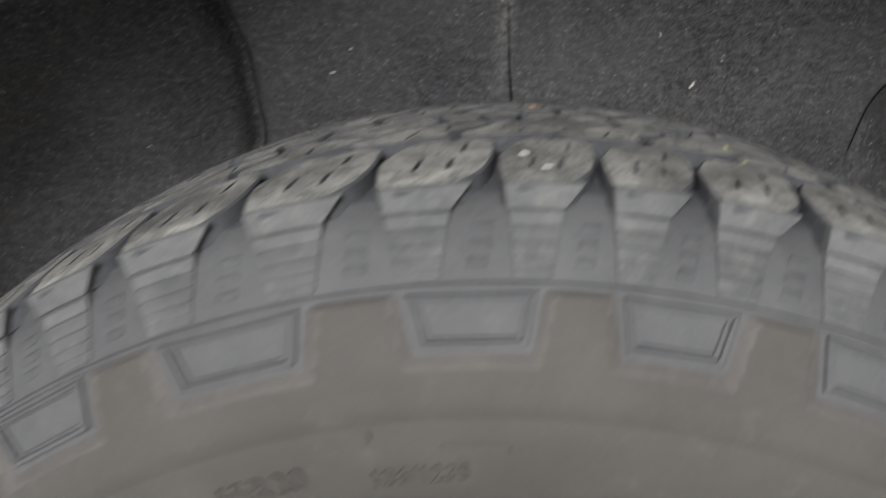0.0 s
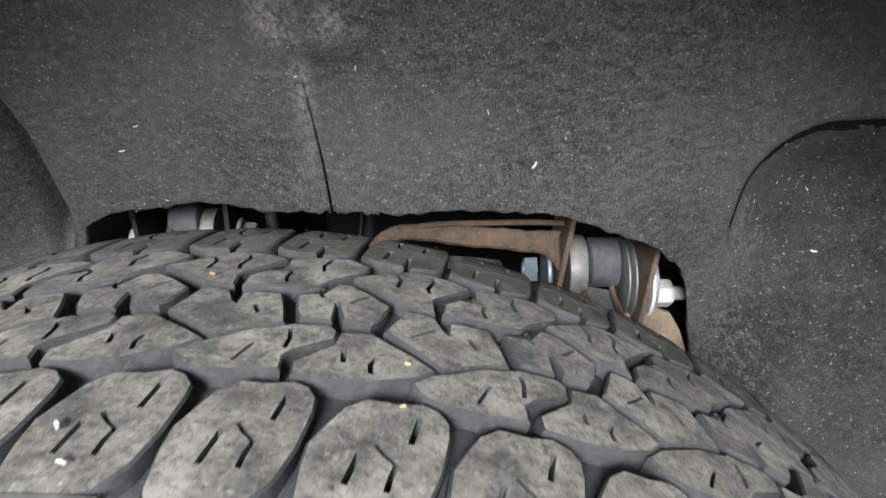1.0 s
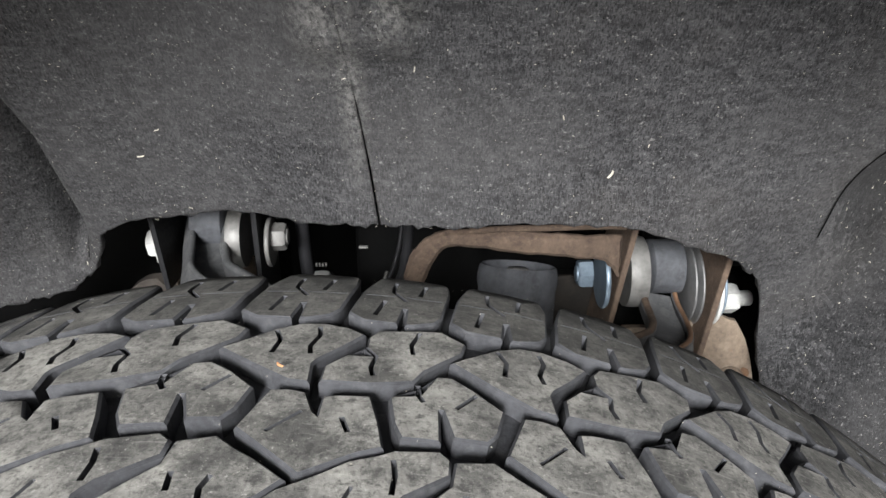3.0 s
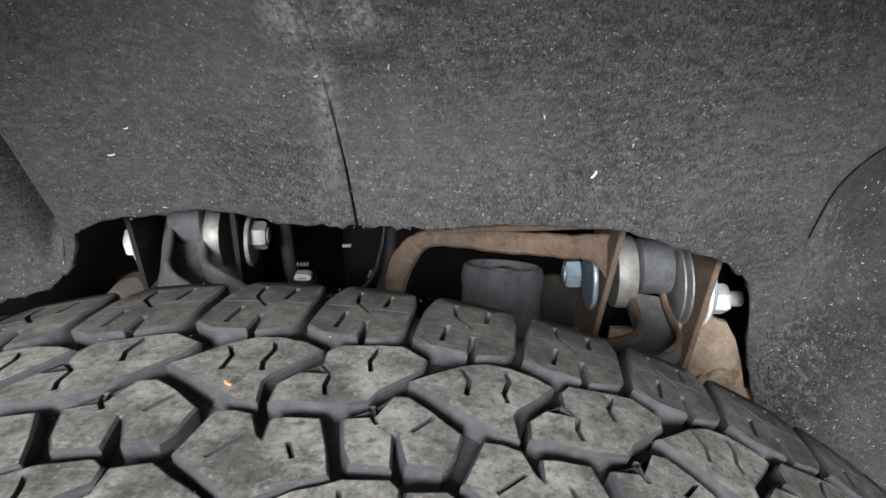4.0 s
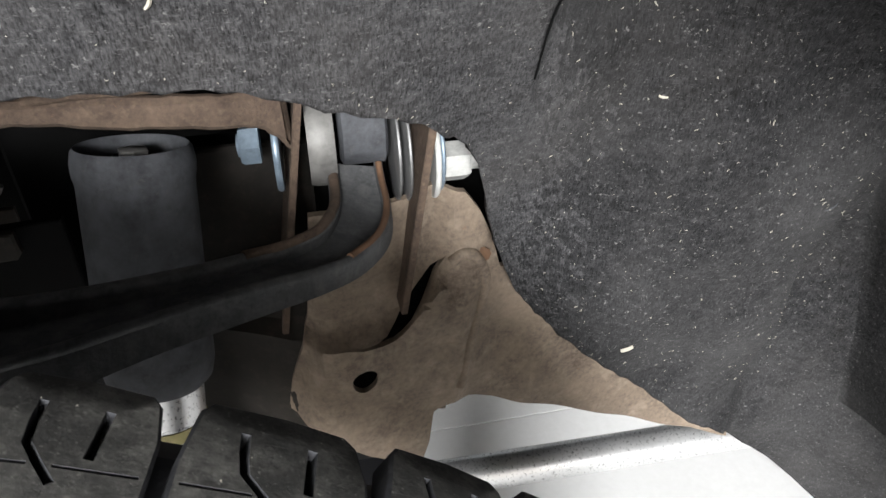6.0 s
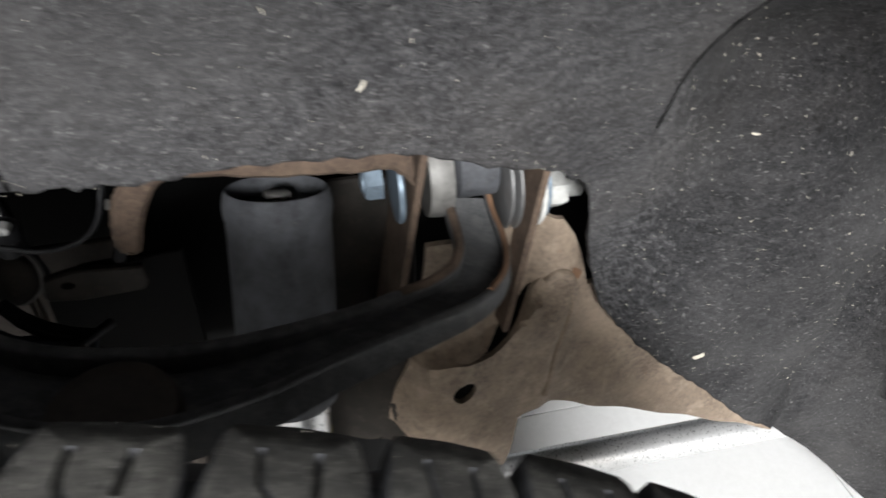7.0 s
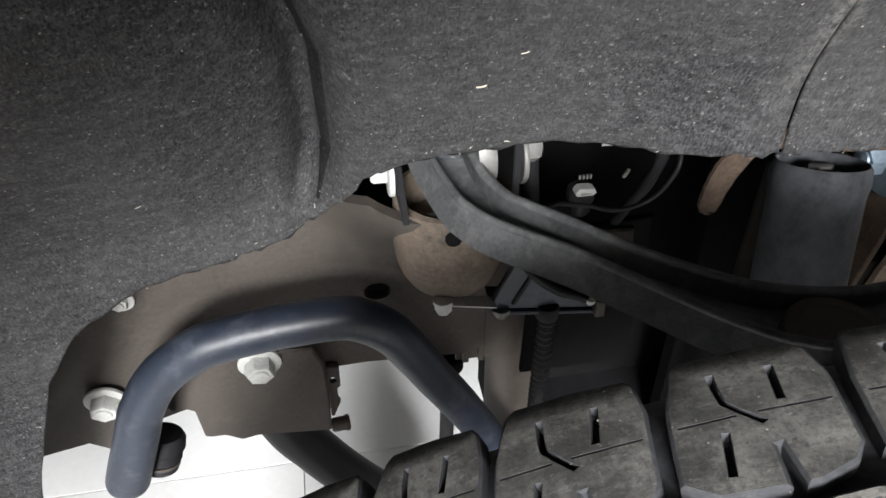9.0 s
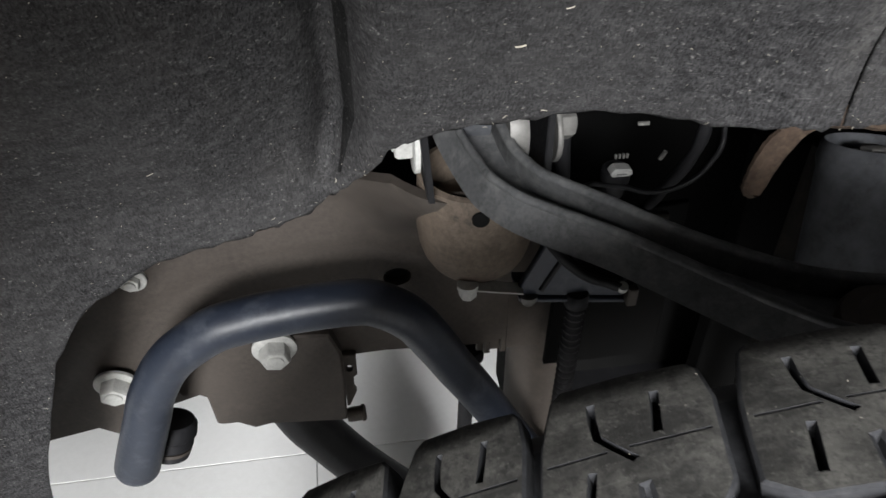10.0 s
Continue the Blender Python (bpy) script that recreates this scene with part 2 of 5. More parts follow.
def link_mesh(name, bm, mat, smooth=True):
    me = bpy.data.meshes.new(name)
    bmesh.ops.recalc_face_normals(bm, faces=bm.faces)
    bm.to_mesh(me)
    bm.free()
    me.materials.append(mat)
    if smooth:
        me.shade_smooth()
        me.set_sharp_from_angle(angle=radians(40))
    return new(name, me)


def part(name, bm, mat, parent=None, label="", smooth=True):
    ob = link_mesh(name, bm, mat, smooth)
    if parent:
        ob.parent = parent
    if label:
        tagged(ob, label)
    return ob


def thing(name, label, category, at=(0, 0, 0), group="", kind=""):
    e = new(name)
    e.empty_display_size = 0.02
    e.location = at
    return tagged(e, label, category, group, kind)


def spline(points, steps=8):
    """A smooth line through the given places."""
    p = [Vector(q) for q in points]
    p = [2 * p[0] - p[1], *p, 2 * p[-1] - p[-2]]
    out = []
    for a, b, c, d in zip(p, p[1:], p[2:], p[3:]):
        for k in range(steps):
            t = k / steps
            out.append(0.5 * (2 * b + (c - a) * t + (2 * a - 5 * b + 4 * c - d) * t * t + (3 * b - a - 3 * c + d) * t**3))
    out.append(p[-2])
    return out


def sweep(path, radius, sides=20, taper=None):
    """A closed tube along a line of places."""
    bm = bmesh.new()
    rings, up = [], None
    for i, p in enumerate(path):
        d = (path[min(i + 1, len(path) - 1)] - path[max(i - 1, 0)]).normalized()
        if up is None:
            up = d.orthogonal().normalized()
        side = d.cross(up).normalized()
        up = side.cross(d).normalized()
        r = radius * (taper(i / (len(path) - 1)) if taper else 1)
        rings.append([bm.verts.new(p + r * (math.cos(a) * side + math.sin(a) * up)) for a in (2 * math.pi * k / sides for k in range(sides))])
    for a, b in zip(rings, rings[1:]):
        for k in range(sides):
            bm.faces.new((a[k], a[(k + 1) % sides], b[(k + 1) % sides], b[k]))
    bm.faces.new(rings[0])
    bm.faces.new(rings[-1])
    return bm


def axis_matrix(base, direction):
    d = Vector(direction).normalized()
    return Matrix.Translation(base) @ d.to_track_quat("Z", "Y").to_matrix().to_4x4()


def lathe(profile, base, direction, sides=32):
    """A turned body: profile of (radius, distance along the axis)."""
    bm, m = bmesh.new(), axis_matrix(base, direction)
    rings = []
    for r, h in profile:
        rings.append([bm.verts.new(m @ Vector((r * math.cos(a), r * math.sin(a), h))) for a in (2 * math.pi * k / sides for k in range(sides))])
    for a, b in zip(rings, rings[1:]):
        for k in range(sides):
            bm.faces.new((a[k], a[(k + 1) % sides], b[(k + 1) % sides], b[k]))
    bm.faces.new(rings[0])
    bm.faces.new(rings[-1])
    return bm


def hexagon(radius, height, base, direction, turn=0.0):
    m = bmesh.new()
    mat = axis_matrix(base, direction) @ Matrix.Rotation(turn, 4, "Z")
    rings = []
    for r, h in ((radius, 0), (radius, height * 0.82), (radius * 0.88, height)):
        rings.append([m.verts.new(mat @ Vector((r * math.cos(k * math.pi / 3), r * math.sin(k * math.pi / 3), h))) for k in range(6)])
    for a, b in zip(rings, rings[1:]):
        for k in range(6):
            m.faces.new((a[k], a[(k + 1) % 6], b[(k + 1) % 6], b[k]))
    m.faces.new(rings[0])
    m.faces.new(rings[-1])
    return m


def slab(outline, thick, put, holes=(), bevel=0.0015, grow=0.0, side=0):
    """A plate from a flat outline (and holes) with eased rims; put(u, v, w) gives the place, w from 0 (face) to thick (back)."""
    bm = bmesh.new()
    loops = [list(outline), *[list(h) for h in holes]]

    def area(lp):
        return sum(a[0] * b[1] - b[0] * a[1] for a, b in zip(lp, lp[1:] + lp[:1]))

    def inset(lp, d):
        res, n = [], len(lp)
        for i in range(n):
            a, b, c = Vector(lp[i - 1]), Vector(lp[i]), Vector(lp[(i + 1) % n])
            e1, e2 = (b - a).normalized(), (c - b).normalized()
            nrm = Vector((-e1.y - e2.y, e1.x + e2.x))
            k = max(0.35, nrm.length / 2)
            res.append(tuple(b + nrm.normalized() * d / k))
        return res

    for i, lp in enumerate(loops):
        if (area(lp) > 0) != (i == 0):
            lp.reverse()
    if grow:
        loops[0] = inset(loops[0], -grow)
    face_loops = [inset(lp, bevel if i == 0 else 0.15 * bevel) for i, lp in enumerate(loops)]
    for depth, lps in ((0.0, face_loops), (thick, loops)):
        vs = [bm.verts.new(put(u, v, depth)) for lp in lps for u, v in lp]
        for tri in tessellate(lps):
            try:
                bm.faces.new([vs[k] for k in tri])
            except ValueError:
                pass
        if depth == 0.0:
            front = vs
        else:
            back = vs
    mid = [bm.verts.new(put(u, v, bevel)) for lp in loops for u, v in lp]
    at = 0
    for lp in loops:
        n = len(lp)
        for k in range(n):
            i, j = at + k, at + (k + 1) % n
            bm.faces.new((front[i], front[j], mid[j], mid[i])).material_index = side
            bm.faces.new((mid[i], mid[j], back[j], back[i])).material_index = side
        at += n
    return bm


def inside(p, loop):
    hit, n = False, len(loop)
    for i in range(n):
        a, b = loop[i - 1], loop[i]
        if (a[1] > p[1]) != (b[1] > p[1]) and p[0] < (b[0] - a[0]) * (p[1] - a[1]) / (b[1] - a[1]) + a[0]:
            hit = not hit
    return hit


def tessellate(loops):
    """Triangles between an outline and its holes, as indices into the loops' corners in order."""
    verts, edges = [], []
    for lp in loops:
        at = len(verts)
        verts += [Vector(p) for p in lp]
        edges += [(at + k, at + (k + 1) % len(lp)) for k in range(len(lp))]
    out, _, faces, orig, _, _ = delaunay_2d_cdt(verts, edges, [], 0, 1e-7)
    res = []
    for f in faces:
        c = sum((out[k] for k in f), Vector((0, 0))) / len(f)
        if inside(c, loops[0]) and not any(inside(c, h) for h in loops[1:]) and all(orig[k] for k in f):
            res.append([orig[k][0] for k in f])
    return res


def plane_y(y0, slope=0.0, x0=0.0):
    """Plates that face the wheel: u is x, v is z, depth goes inboard."""
    return lambda u, v, w: Vector((u, y0 + slope * (u - x0) + w, v))


def plane_x(x0):
    return lambda u, v, w: Vector((x0 + w, u, v))


def ring_hole(u, v, r, n=16, squash=1.0):
    return [(u + r * math.cos(2 * math.pi * k / n), v + squash * r * math.sin(2 * math.pi * k / n)) for k in range(n)]


def smooth01(a, b, x):
    t = min(1.0, max(0.0, (x - a) / (b - a)))
    return t * t * (3 - 2 * t)


# ---- floor ----
FLOOR_Z = 0.0
bm = bmesh.new()
bmesh.ops.create_grid(bm, x_segments=2, y_segments=2, size=40, matrix=Matrix.Translation((0, 0, FLOOR_Z - 0.004)))
floor = tagged(part("floor", bm, GROUT), "pale tiled workshop floor with thin grey joints", "floor", kind="structure")

# ---- wheel liner ----
EDGE = [(-1.0, 0.2), (-0.5, 0.26), (-0.44, 0.41), (-0.41, 0.51), (-0.387, 0.572), (-0.362, 0.635), (-0.329, 0.683), (-0.287, 0.7085), (-0.236, 0.716), (-0.19, 0.724),
        (-0.173, 0.737), (-0.155, 0.758), (-0.14, 0.787), (-0.128, 0.796), (-0.106, 0.804), (-0.073, 0.809), (-0.043, 0.8145), (-0.008, 0.814), (0.019, 0.813), (0.04, 0.816), (0.07, 0.817),
        (0.12, 0.8145), (0.16, 0.816), (0.195, 0.8165), (0.235, 0.812), (0.27, 0.802), (0.30, 0.789), (0.323, 0.776), (0.344, 0.758), (0.355, 0.747), (0.361, 0.738), (0.368, 0.715),
        (0.378, 0.677), (0.39, 0.634), (0.407, 0.593), (0.435, 0.558), (0.484, 0.51), (0.538, 0.45), (0.617, 0.379), (0.69, 0.3), (0.9, 0.1), (1.1, 0.1)]


def edge_z(x):
    for (a, za), (b, zb) in zip(EDGE, EDGE[1:]):
        if x <= b:
            return za + (zb - za) * (x - a) / (b - a)
    return EDGE[-1][1]


def panel_inset(x, z):
    """How far a place lies inside the recessed panel, which has a rounded upper corner."""
    dx, dz, R = x - 0.385, 0.880 - z, 0.060
    return R - math.hypot(R - dx, R - dz) if dx < R and dz < R else min(dx, dz)


def liner_y(x, z):
    """Depth of the felt wall: a central swell, upright near its lower edge, with a recessed panel to either side."""
    X, zc = x - 0.12, max(z, 0.70)
    w = smooth01(-0.01, 0.06, x) * smooth01(0.37, 0.27, x)
    Z = zc - 0.85
    d = zc - 0.86
    Z = Z * (1 - w) + (0.006 + 0.6 * d + 0.4 * math.sqrt(d * d + 0.0004)) * w
    c = 0.640 - 0.033 * X - 0.505 * Z + 0.257 * X * X + 0.334 * X * Z + 0.052 * Z * Z - 0.25 * (min(z, 0.70) - 0.70) + 0.012 * math.exp(-(((x + 0.06) / 0.06) ** 2))
    r = 0.702 + 0.10 * (0.76 - z) + 0.05 * (x - 0.45) - 2.2 * max(0.0, x - 0.66) ** 2
    r += 0.030 * smooth01(0.78, 0.87, z) * smooth01(0.60, 0.44, x) + 0.018 * math.exp(-(((x - 0.435) / 0.05) ** 2) - ((z - 0.70) / 0.09) ** 2)
    l = 0.668 - 0.62 * (max(z, 0.76) - 0.845) - 0.25 * (min(z, 0.76) - 0.76) + 0.25 * (x + 0.231) + 0.018 * math.exp(-(((x + 0.175) / 0.045) ** 2)) * smooth01(0.74, 0.80, z)
    inset = panel_inset(x, z)
    e = smooth01(-0.002, 0.007, inset)
    lap = 0.002 + 0.008 * smooth01(0.75, 0.83, z)
    r = c + lap + (r - c - lap) * smooth01(0.0, 0.09, inset)
    c = c * (1 - e) + r * e
    xs = x + 0.25 * max(0.0, z - 0.875) + 0.25 * max(0.0, 0.80 - z)
    v = smooth01(-0.018, 0.020, -0.158 - xs)
    groove = 0.025 * math.exp(-(((xs + 0.165) / 0.0095) ** 2)) * smooth01(0.73, 0.80, z)
    return c * (1 - v) + l * v + groove


def dents(x, z):
    """The seam's slit, the pressed pocket over it, the fastener's swell and the folds at the ends."""
    seam = 0.0012 * max(0.0, 1 - abs(x - 0.067) / 0.0018) * smooth01(0.925, 0.895, z)
    pocket = -0.007 * smooth01(0.925, 0.945, z) * smooth01(0.03, 0.042, x) * smooth01(0.108, 0.098, x)
    swell = -0.020 * math.exp(-(((x - 0.57) / 0.045) ** 2 + ((z - 0.63) / 0.05) ** 2))
    fold = 0.022 * smooth01(0.628, 0.66, x) * smooth01(0.70, 0.64, z)
    wave = 0.004 * math.sin(9 * x + 3 * z) * math.sin(13 * z + 1.0)
    wave += 0.009 * math.sin(31 * x + 15 * z) * math.sin(27 * z - 17 * x + 0.7) * smooth01(0.44, 0.52, x)
    wave += 0.003 * math.sin(33 * x - 12 * z) * math.sin(27 * z + 14 * x) * smooth01(-0.19, -0.25, x)
    crease = 0.009 * math.exp(-(((z - 0.965 + 0.875 * (x - 0.0885)) / 0.004) ** 2)) * smooth01(0.080, 0.090, x) * smooth01(0.114, 0.102, x)
    return seam + pocket + swell + fold + wave + crease


def arch_z(x):
    """Assumed height of the wheel arch's unseen rim over the wheel, which limits the light."""
    return max(0.36, 0.433 + math.sqrt(max(0.0, 0.69**2 - (x - 0.05) ** 2)))


def build_liner(start, stop):
    xs = sorted({round(v, 4) for v in [*np.arange(-0.95, -0.44, 0.03), *np.arange(-0.44, -0.22, 0.008), *np.arange(-0.22, -0.13, 0.004), *np.arange(-0.13, 0.03, 0.008), *np.arange(0.03, 0.12, 0.004), *np.arange(0.12, 0.34, 0.008), *np.arange(0.34, 0.44, 0.003), *np.arange(0.44, 0.70, 0.01), *np.arange(0.7, 1.0, 0.03), 0.0652, 0.067, 0.0688]})
    bm = bmesh.new()
    cols, fuzz = [], random.Random(3)
    for x in (x for x in xs if start <= x <= stop):
        e = edge_z(x)
        col = []
        part_way = -1 if x == stop else 1 if x == start else 0
        top = max(e + 0.05, min(0.97, arch_z(x) - 0.06))
        for k in range(71):
            s = (k / 70) ** 1.1
            z = e + (top - e) * s
            shift = -0.1 * (z - 0.86) * math.exp(-(((x - 0.067) / 0.04) ** 2))
            ragged = 0.0012 * math.sin(310 * x) + 0.001 * math.sin(710 * x + 1) if k == 0 else 0.0
            shift += part_way * (0.0002 + 0.0004 * smooth01(0.90, 0.83, z)) * max(smooth01(0.915, 0.900, z), smooth01(0.934, 0.940, z) * smooth01(0.957, 0.951, z))
            col.append(bm.verts.new((x + shift, liner_y(x, z) + dents(x, z), z + ragged)))
        y1 = liner_y(x, top) + dents(x, top)
        for k in range(1, 15):
            a = k / 14 * math.pi / 2
            # unseen roof over the wheel towards the wing's edge, limiting the light
            col.append(bm.verts.new((x, y1 - (y1 - 0.2) * (1 - math.cos(a)) - 0.09 * math.sin(a) * math.cos(a), top + (max(arch_z(x), top + 0.02) - top) * math.sin(a))))
        end = col[-1].co
        # unseen upstand above the rim, added to block light
        col.append(bm.verts.new((x, end.y - 0.004, end.z + 0.35)))
        cols.append(col)
    for a, b in zip(cols, cols[1:]):
        for p, q, r, s in zip(a, a[1:], b[1:], b):
            f = bm.faces.new((p, q, r, s))
            c = f.calc_center_median()
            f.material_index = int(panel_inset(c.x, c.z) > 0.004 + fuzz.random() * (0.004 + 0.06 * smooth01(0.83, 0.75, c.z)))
    return bm


liner = thing("wheel_liner", "charcoal felt wheel arch liner with pale dust and lint", "wheel liner", (0.067, 0.65, 0.82))
for name, start, stop in (("front_panel", -1.0, 0.067), ("rear_panel", 0.067, 1.0)):
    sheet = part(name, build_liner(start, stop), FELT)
    sheet.data.materials.append(SHADED_FELT)
    sheet.data.set_sharp_from_angle(angle=radians(80))
    sheet.parent = liner
    sheet.matrix_parent_inverse = liner.matrix_basis.inverted()
    sol = sheet.modifiers.new("thickness", "SOLIDIFY")
    sol.thickness, sol.offset = 0.005, 1.0


def overlap_shade():
    """A near-black strip, painted shade where the middle of the liner overlaps the recessed panel, widening towards its
    top.
    """
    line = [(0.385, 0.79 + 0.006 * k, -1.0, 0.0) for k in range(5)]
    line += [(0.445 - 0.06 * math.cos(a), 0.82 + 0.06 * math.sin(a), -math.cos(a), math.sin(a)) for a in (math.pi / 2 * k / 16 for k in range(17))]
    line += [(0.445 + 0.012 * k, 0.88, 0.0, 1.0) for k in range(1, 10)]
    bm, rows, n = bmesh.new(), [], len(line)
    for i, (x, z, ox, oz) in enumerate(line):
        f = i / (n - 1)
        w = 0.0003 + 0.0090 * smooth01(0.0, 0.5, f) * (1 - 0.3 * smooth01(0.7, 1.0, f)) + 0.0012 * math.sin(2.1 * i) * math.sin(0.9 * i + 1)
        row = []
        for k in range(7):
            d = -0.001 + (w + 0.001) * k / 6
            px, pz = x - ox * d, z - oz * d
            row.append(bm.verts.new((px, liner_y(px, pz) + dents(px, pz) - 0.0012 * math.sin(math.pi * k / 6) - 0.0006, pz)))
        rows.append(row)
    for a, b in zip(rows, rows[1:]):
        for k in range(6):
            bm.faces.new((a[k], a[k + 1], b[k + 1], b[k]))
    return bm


def fold_shade():
    """A dark strip, painted shade in the fold between the middle of the liner and the front panel."""
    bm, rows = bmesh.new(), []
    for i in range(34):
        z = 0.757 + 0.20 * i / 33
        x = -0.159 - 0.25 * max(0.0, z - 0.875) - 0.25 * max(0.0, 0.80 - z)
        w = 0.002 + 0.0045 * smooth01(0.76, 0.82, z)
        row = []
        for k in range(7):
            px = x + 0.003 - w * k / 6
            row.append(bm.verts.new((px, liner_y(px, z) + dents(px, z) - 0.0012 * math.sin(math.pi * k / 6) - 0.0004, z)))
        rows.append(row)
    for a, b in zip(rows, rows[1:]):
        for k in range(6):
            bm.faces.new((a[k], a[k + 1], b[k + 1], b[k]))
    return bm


fold = part("fold_shade", fold_shade(), FOLD_SHADE_FELT, None, "dark strip painting the shade in the fold between felt panels")
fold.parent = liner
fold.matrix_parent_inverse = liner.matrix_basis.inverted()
lap_strip = part("overlap_shade", overlap_shade(), DEEP_SHADE, None, "dark strip painting the shade between overlapping felt panels")
lap_strip.parent = liner
lap_strip.matrix_parent_inverse = liner.matrix_basis.inverted()

# ---- tyre ----
TYRE_R, TYRE_X, TYRE_Y = 0.4345, 0.0451, 0.3804
YAW, CAMBER = -0.0727, 0.0124
tyre = thing("tyre", "dusty black all-terrain tyre standing on the tiled floor", "tyre", (TYRE_X, TYRE_Y, TYRE_R - 0.0041))
tyre.rotation_euler = (CAMBER, 0, YAW)


def crown(v):
    return 0.615 * v * v + 2.3 * max(0.0, abs(v) - 0.08) ** 2


def on_tyre(u, v, h):
    """A place on the tread, from the way round, the way across and the height over the crown, in the tyre's own frame."""
    r = TYRE_R - crown(v) + h
    return Vector((r * math.sin(u / TYRE_R), v, r * math.cos(u / TYRE_R)))


TREAD_DEPTH = 0.0072
PITCH = 42.0
# where the tread's pitches begin, way round in mm: they differ in length, as on real tyres
STARTS = [-216.0, -171.0, -116.0, -61.0, -12.0, 29.5, 69.0, 112.0, 156.0, 197.0, 247.0]
FIRST, COUNT = -4, 60
ROUND = 2000 * math.pi * TYRE_R
FAR = (ROUND - STARTS[-1] + STARTS[0]) / (COUNT - len(STARTS) + 1)


def way_round(n):
    """From even pitches of 42 mm to the true way round, in metres."""
    k = n / PITCH - FIRST
    i = min(max(int(math.floor(k)), 0), len(STARTS) - 1)
    if k < 0:
        return (STARTS[0] + k * FAR) / 1000
    if i == len(STARTS) - 1:
        return (STARTS[-1] + (k - i) * FAR) / 1000
    return (STARTS[i] + (k - i) * (STARTS[i + 1] - STARTS[i])) / 1000


WALL = [(0.262, -0.088), (0.285, -0.118), (0.318, -0.136), (0.345, -0.1385), (0.3665, -0.1345), (0.3705, -0.1333), (0.392, -0.1235), (0.402, -0.1165), (0.4125, -0.1085), (0.425, -0.104)]


def carcass_mesh():
    d = TREAD_DEPTH
    prof = [(v, r) for r, v in WALL[:9]]
    prof += [(v, TYRE_R - crown(v) - d) for v in (-0.098, -0.08, -0.05, -0.02, 0.02, 0.05, 0.08, 0.098)]
    prof += [(-v, r) for v, r in reversed(prof[:9])] + [(0.08, 0.262), (0.07, 0.256), (-0.07, 0.256)]
    bm, n = bmesh.new(), 220
    rings = [[bm.verts.new((r * math.sin(a), v, r * math.cos(a))) for v, r in prof] for a in (2 * math.pi * k / n for k in range(n))]
    m = len(prof)
    for a, b in zip(rings, rings[1:] + rings[:1]):
        for k in range(m):
            bm.faces.new((a[k], a[(k + 1) % m], b[(k + 1) % m], b[k]))
    return bm


carcass = part("carcass", carcass_mesh(), CARCASS, tyre)
carcass.data.materials.append(SIDEWALL)
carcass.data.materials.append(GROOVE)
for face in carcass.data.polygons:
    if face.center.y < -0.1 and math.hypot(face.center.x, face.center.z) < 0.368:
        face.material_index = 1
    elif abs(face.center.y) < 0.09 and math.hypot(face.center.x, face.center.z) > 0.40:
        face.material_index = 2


def slit(points, width):
    """A thin groove's outline round a bent line."""
    left, right = [], []
    p = [Vector(q) for q in points]
    for i, q in enumerate(p):
        d = (p[min(i + 1, len(p) - 1)] - p[max(i - 1, 0)]).normalized()
        s = Vector((-d.y, d.x)) * width / 2
        left.append(tuple(q + s))
        right.append(tuple(q - s))
    return left + right[::-1]


def densely(outline, step=9.0):
    """The same outline with more corners, so that long edges follow the tyre's round."""
    out = []
    for a, b in zip(outline, outline[1:] + outline[:1]):
        m = max(1, int(math.dist(a, b) / step))
        out += [(a[0] + (b[0] - a[0]) * k / m, a[1] + (b[1] - a[1]) * k / m) for k in range(m)]
    return out


def block(outline, cuts, shift):
    mm = lambda pts: [((n + shift) / 1000, v / 1000) for n, v in pts]
    holes = [mm(slit(c, 1.35 * w)) for c, w in cuts]
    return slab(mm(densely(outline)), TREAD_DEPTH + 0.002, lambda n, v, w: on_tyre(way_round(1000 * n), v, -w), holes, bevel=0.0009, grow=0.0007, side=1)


# block shapes of each row: period, outline and cuts, in even pitches and across, in mm
inner_shoulder = (42, [(-5.8, 67.4), (0.5, 61.8), (13.7, 61.0), (14.9, 74.0), (17.3, 74.4), (17.9, 60.8), (20.0, 60.8), (28.6, 64.6), (31.6, 69.8), (32.7, 82.0), (34.2, 95.5), (33.5, 107.5), (31.6, 110.6), (18.6, 112.4), (3.8, 112.6), (1.4, 109.5), (-3.0, 91.5), (-4.7, 78.0)],
                  [([(9.6, 103.5), (9.2, 97.0), (9.4, 91.0), (12.5, 86.2), (15.8, 81.6)], 1.25), ([(23.4, 102.5), (21.5, 88.4)], 1.35), ([(6.8, 80.5), (4.3, 66.5)], 1.3), ([(-2.2, 85.7), (10.6, 85.7)], 0.4), ([(15.4, 85.7), (31.6, 85.4)], 0.4)])
inner_row_a = (84, [(-4.2, 36.4), (0.8, 40.8), (11.8, 50.5), (20.3, 55.2), (29.0, 55.8), (38.7, 53.0), (44.3, 49.3), (38.2, 39.9), (30.7, 30.3), (29.4, 26.9), (30.5, 16.2), (23.8, 17.0), (10.2, 25.6)],
               [([(11.9, 49.0), (14.9, 42.0), (14.0, 33.1)], 1.2), ([(27.3, 52.7), (28.6, 46.5), (26.6, 38.4), (27.7, 33.3)], 1.2)])
inner_row_b = (84, [(34.7, 17.3), (34.6, 25.9), (40.5, 33.7), (47.4, 40.1), (47.0, 47.4), (50.1, 52.9), (65.7, 56.2), (74.4, 57.6), (83.8, 50.8), (82.5, 43.5), (69.1, 28.4), (66.1, 21.6), (52.0, 18.0)],
               [([(46.8, 39.5), (51.2, 34.3), (50.3, 27.2), (51.6, 22.4)], 1.2), ([(66.0, 54.6), (63.4, 44.8), (64.6, 38.4)], 1.2)])
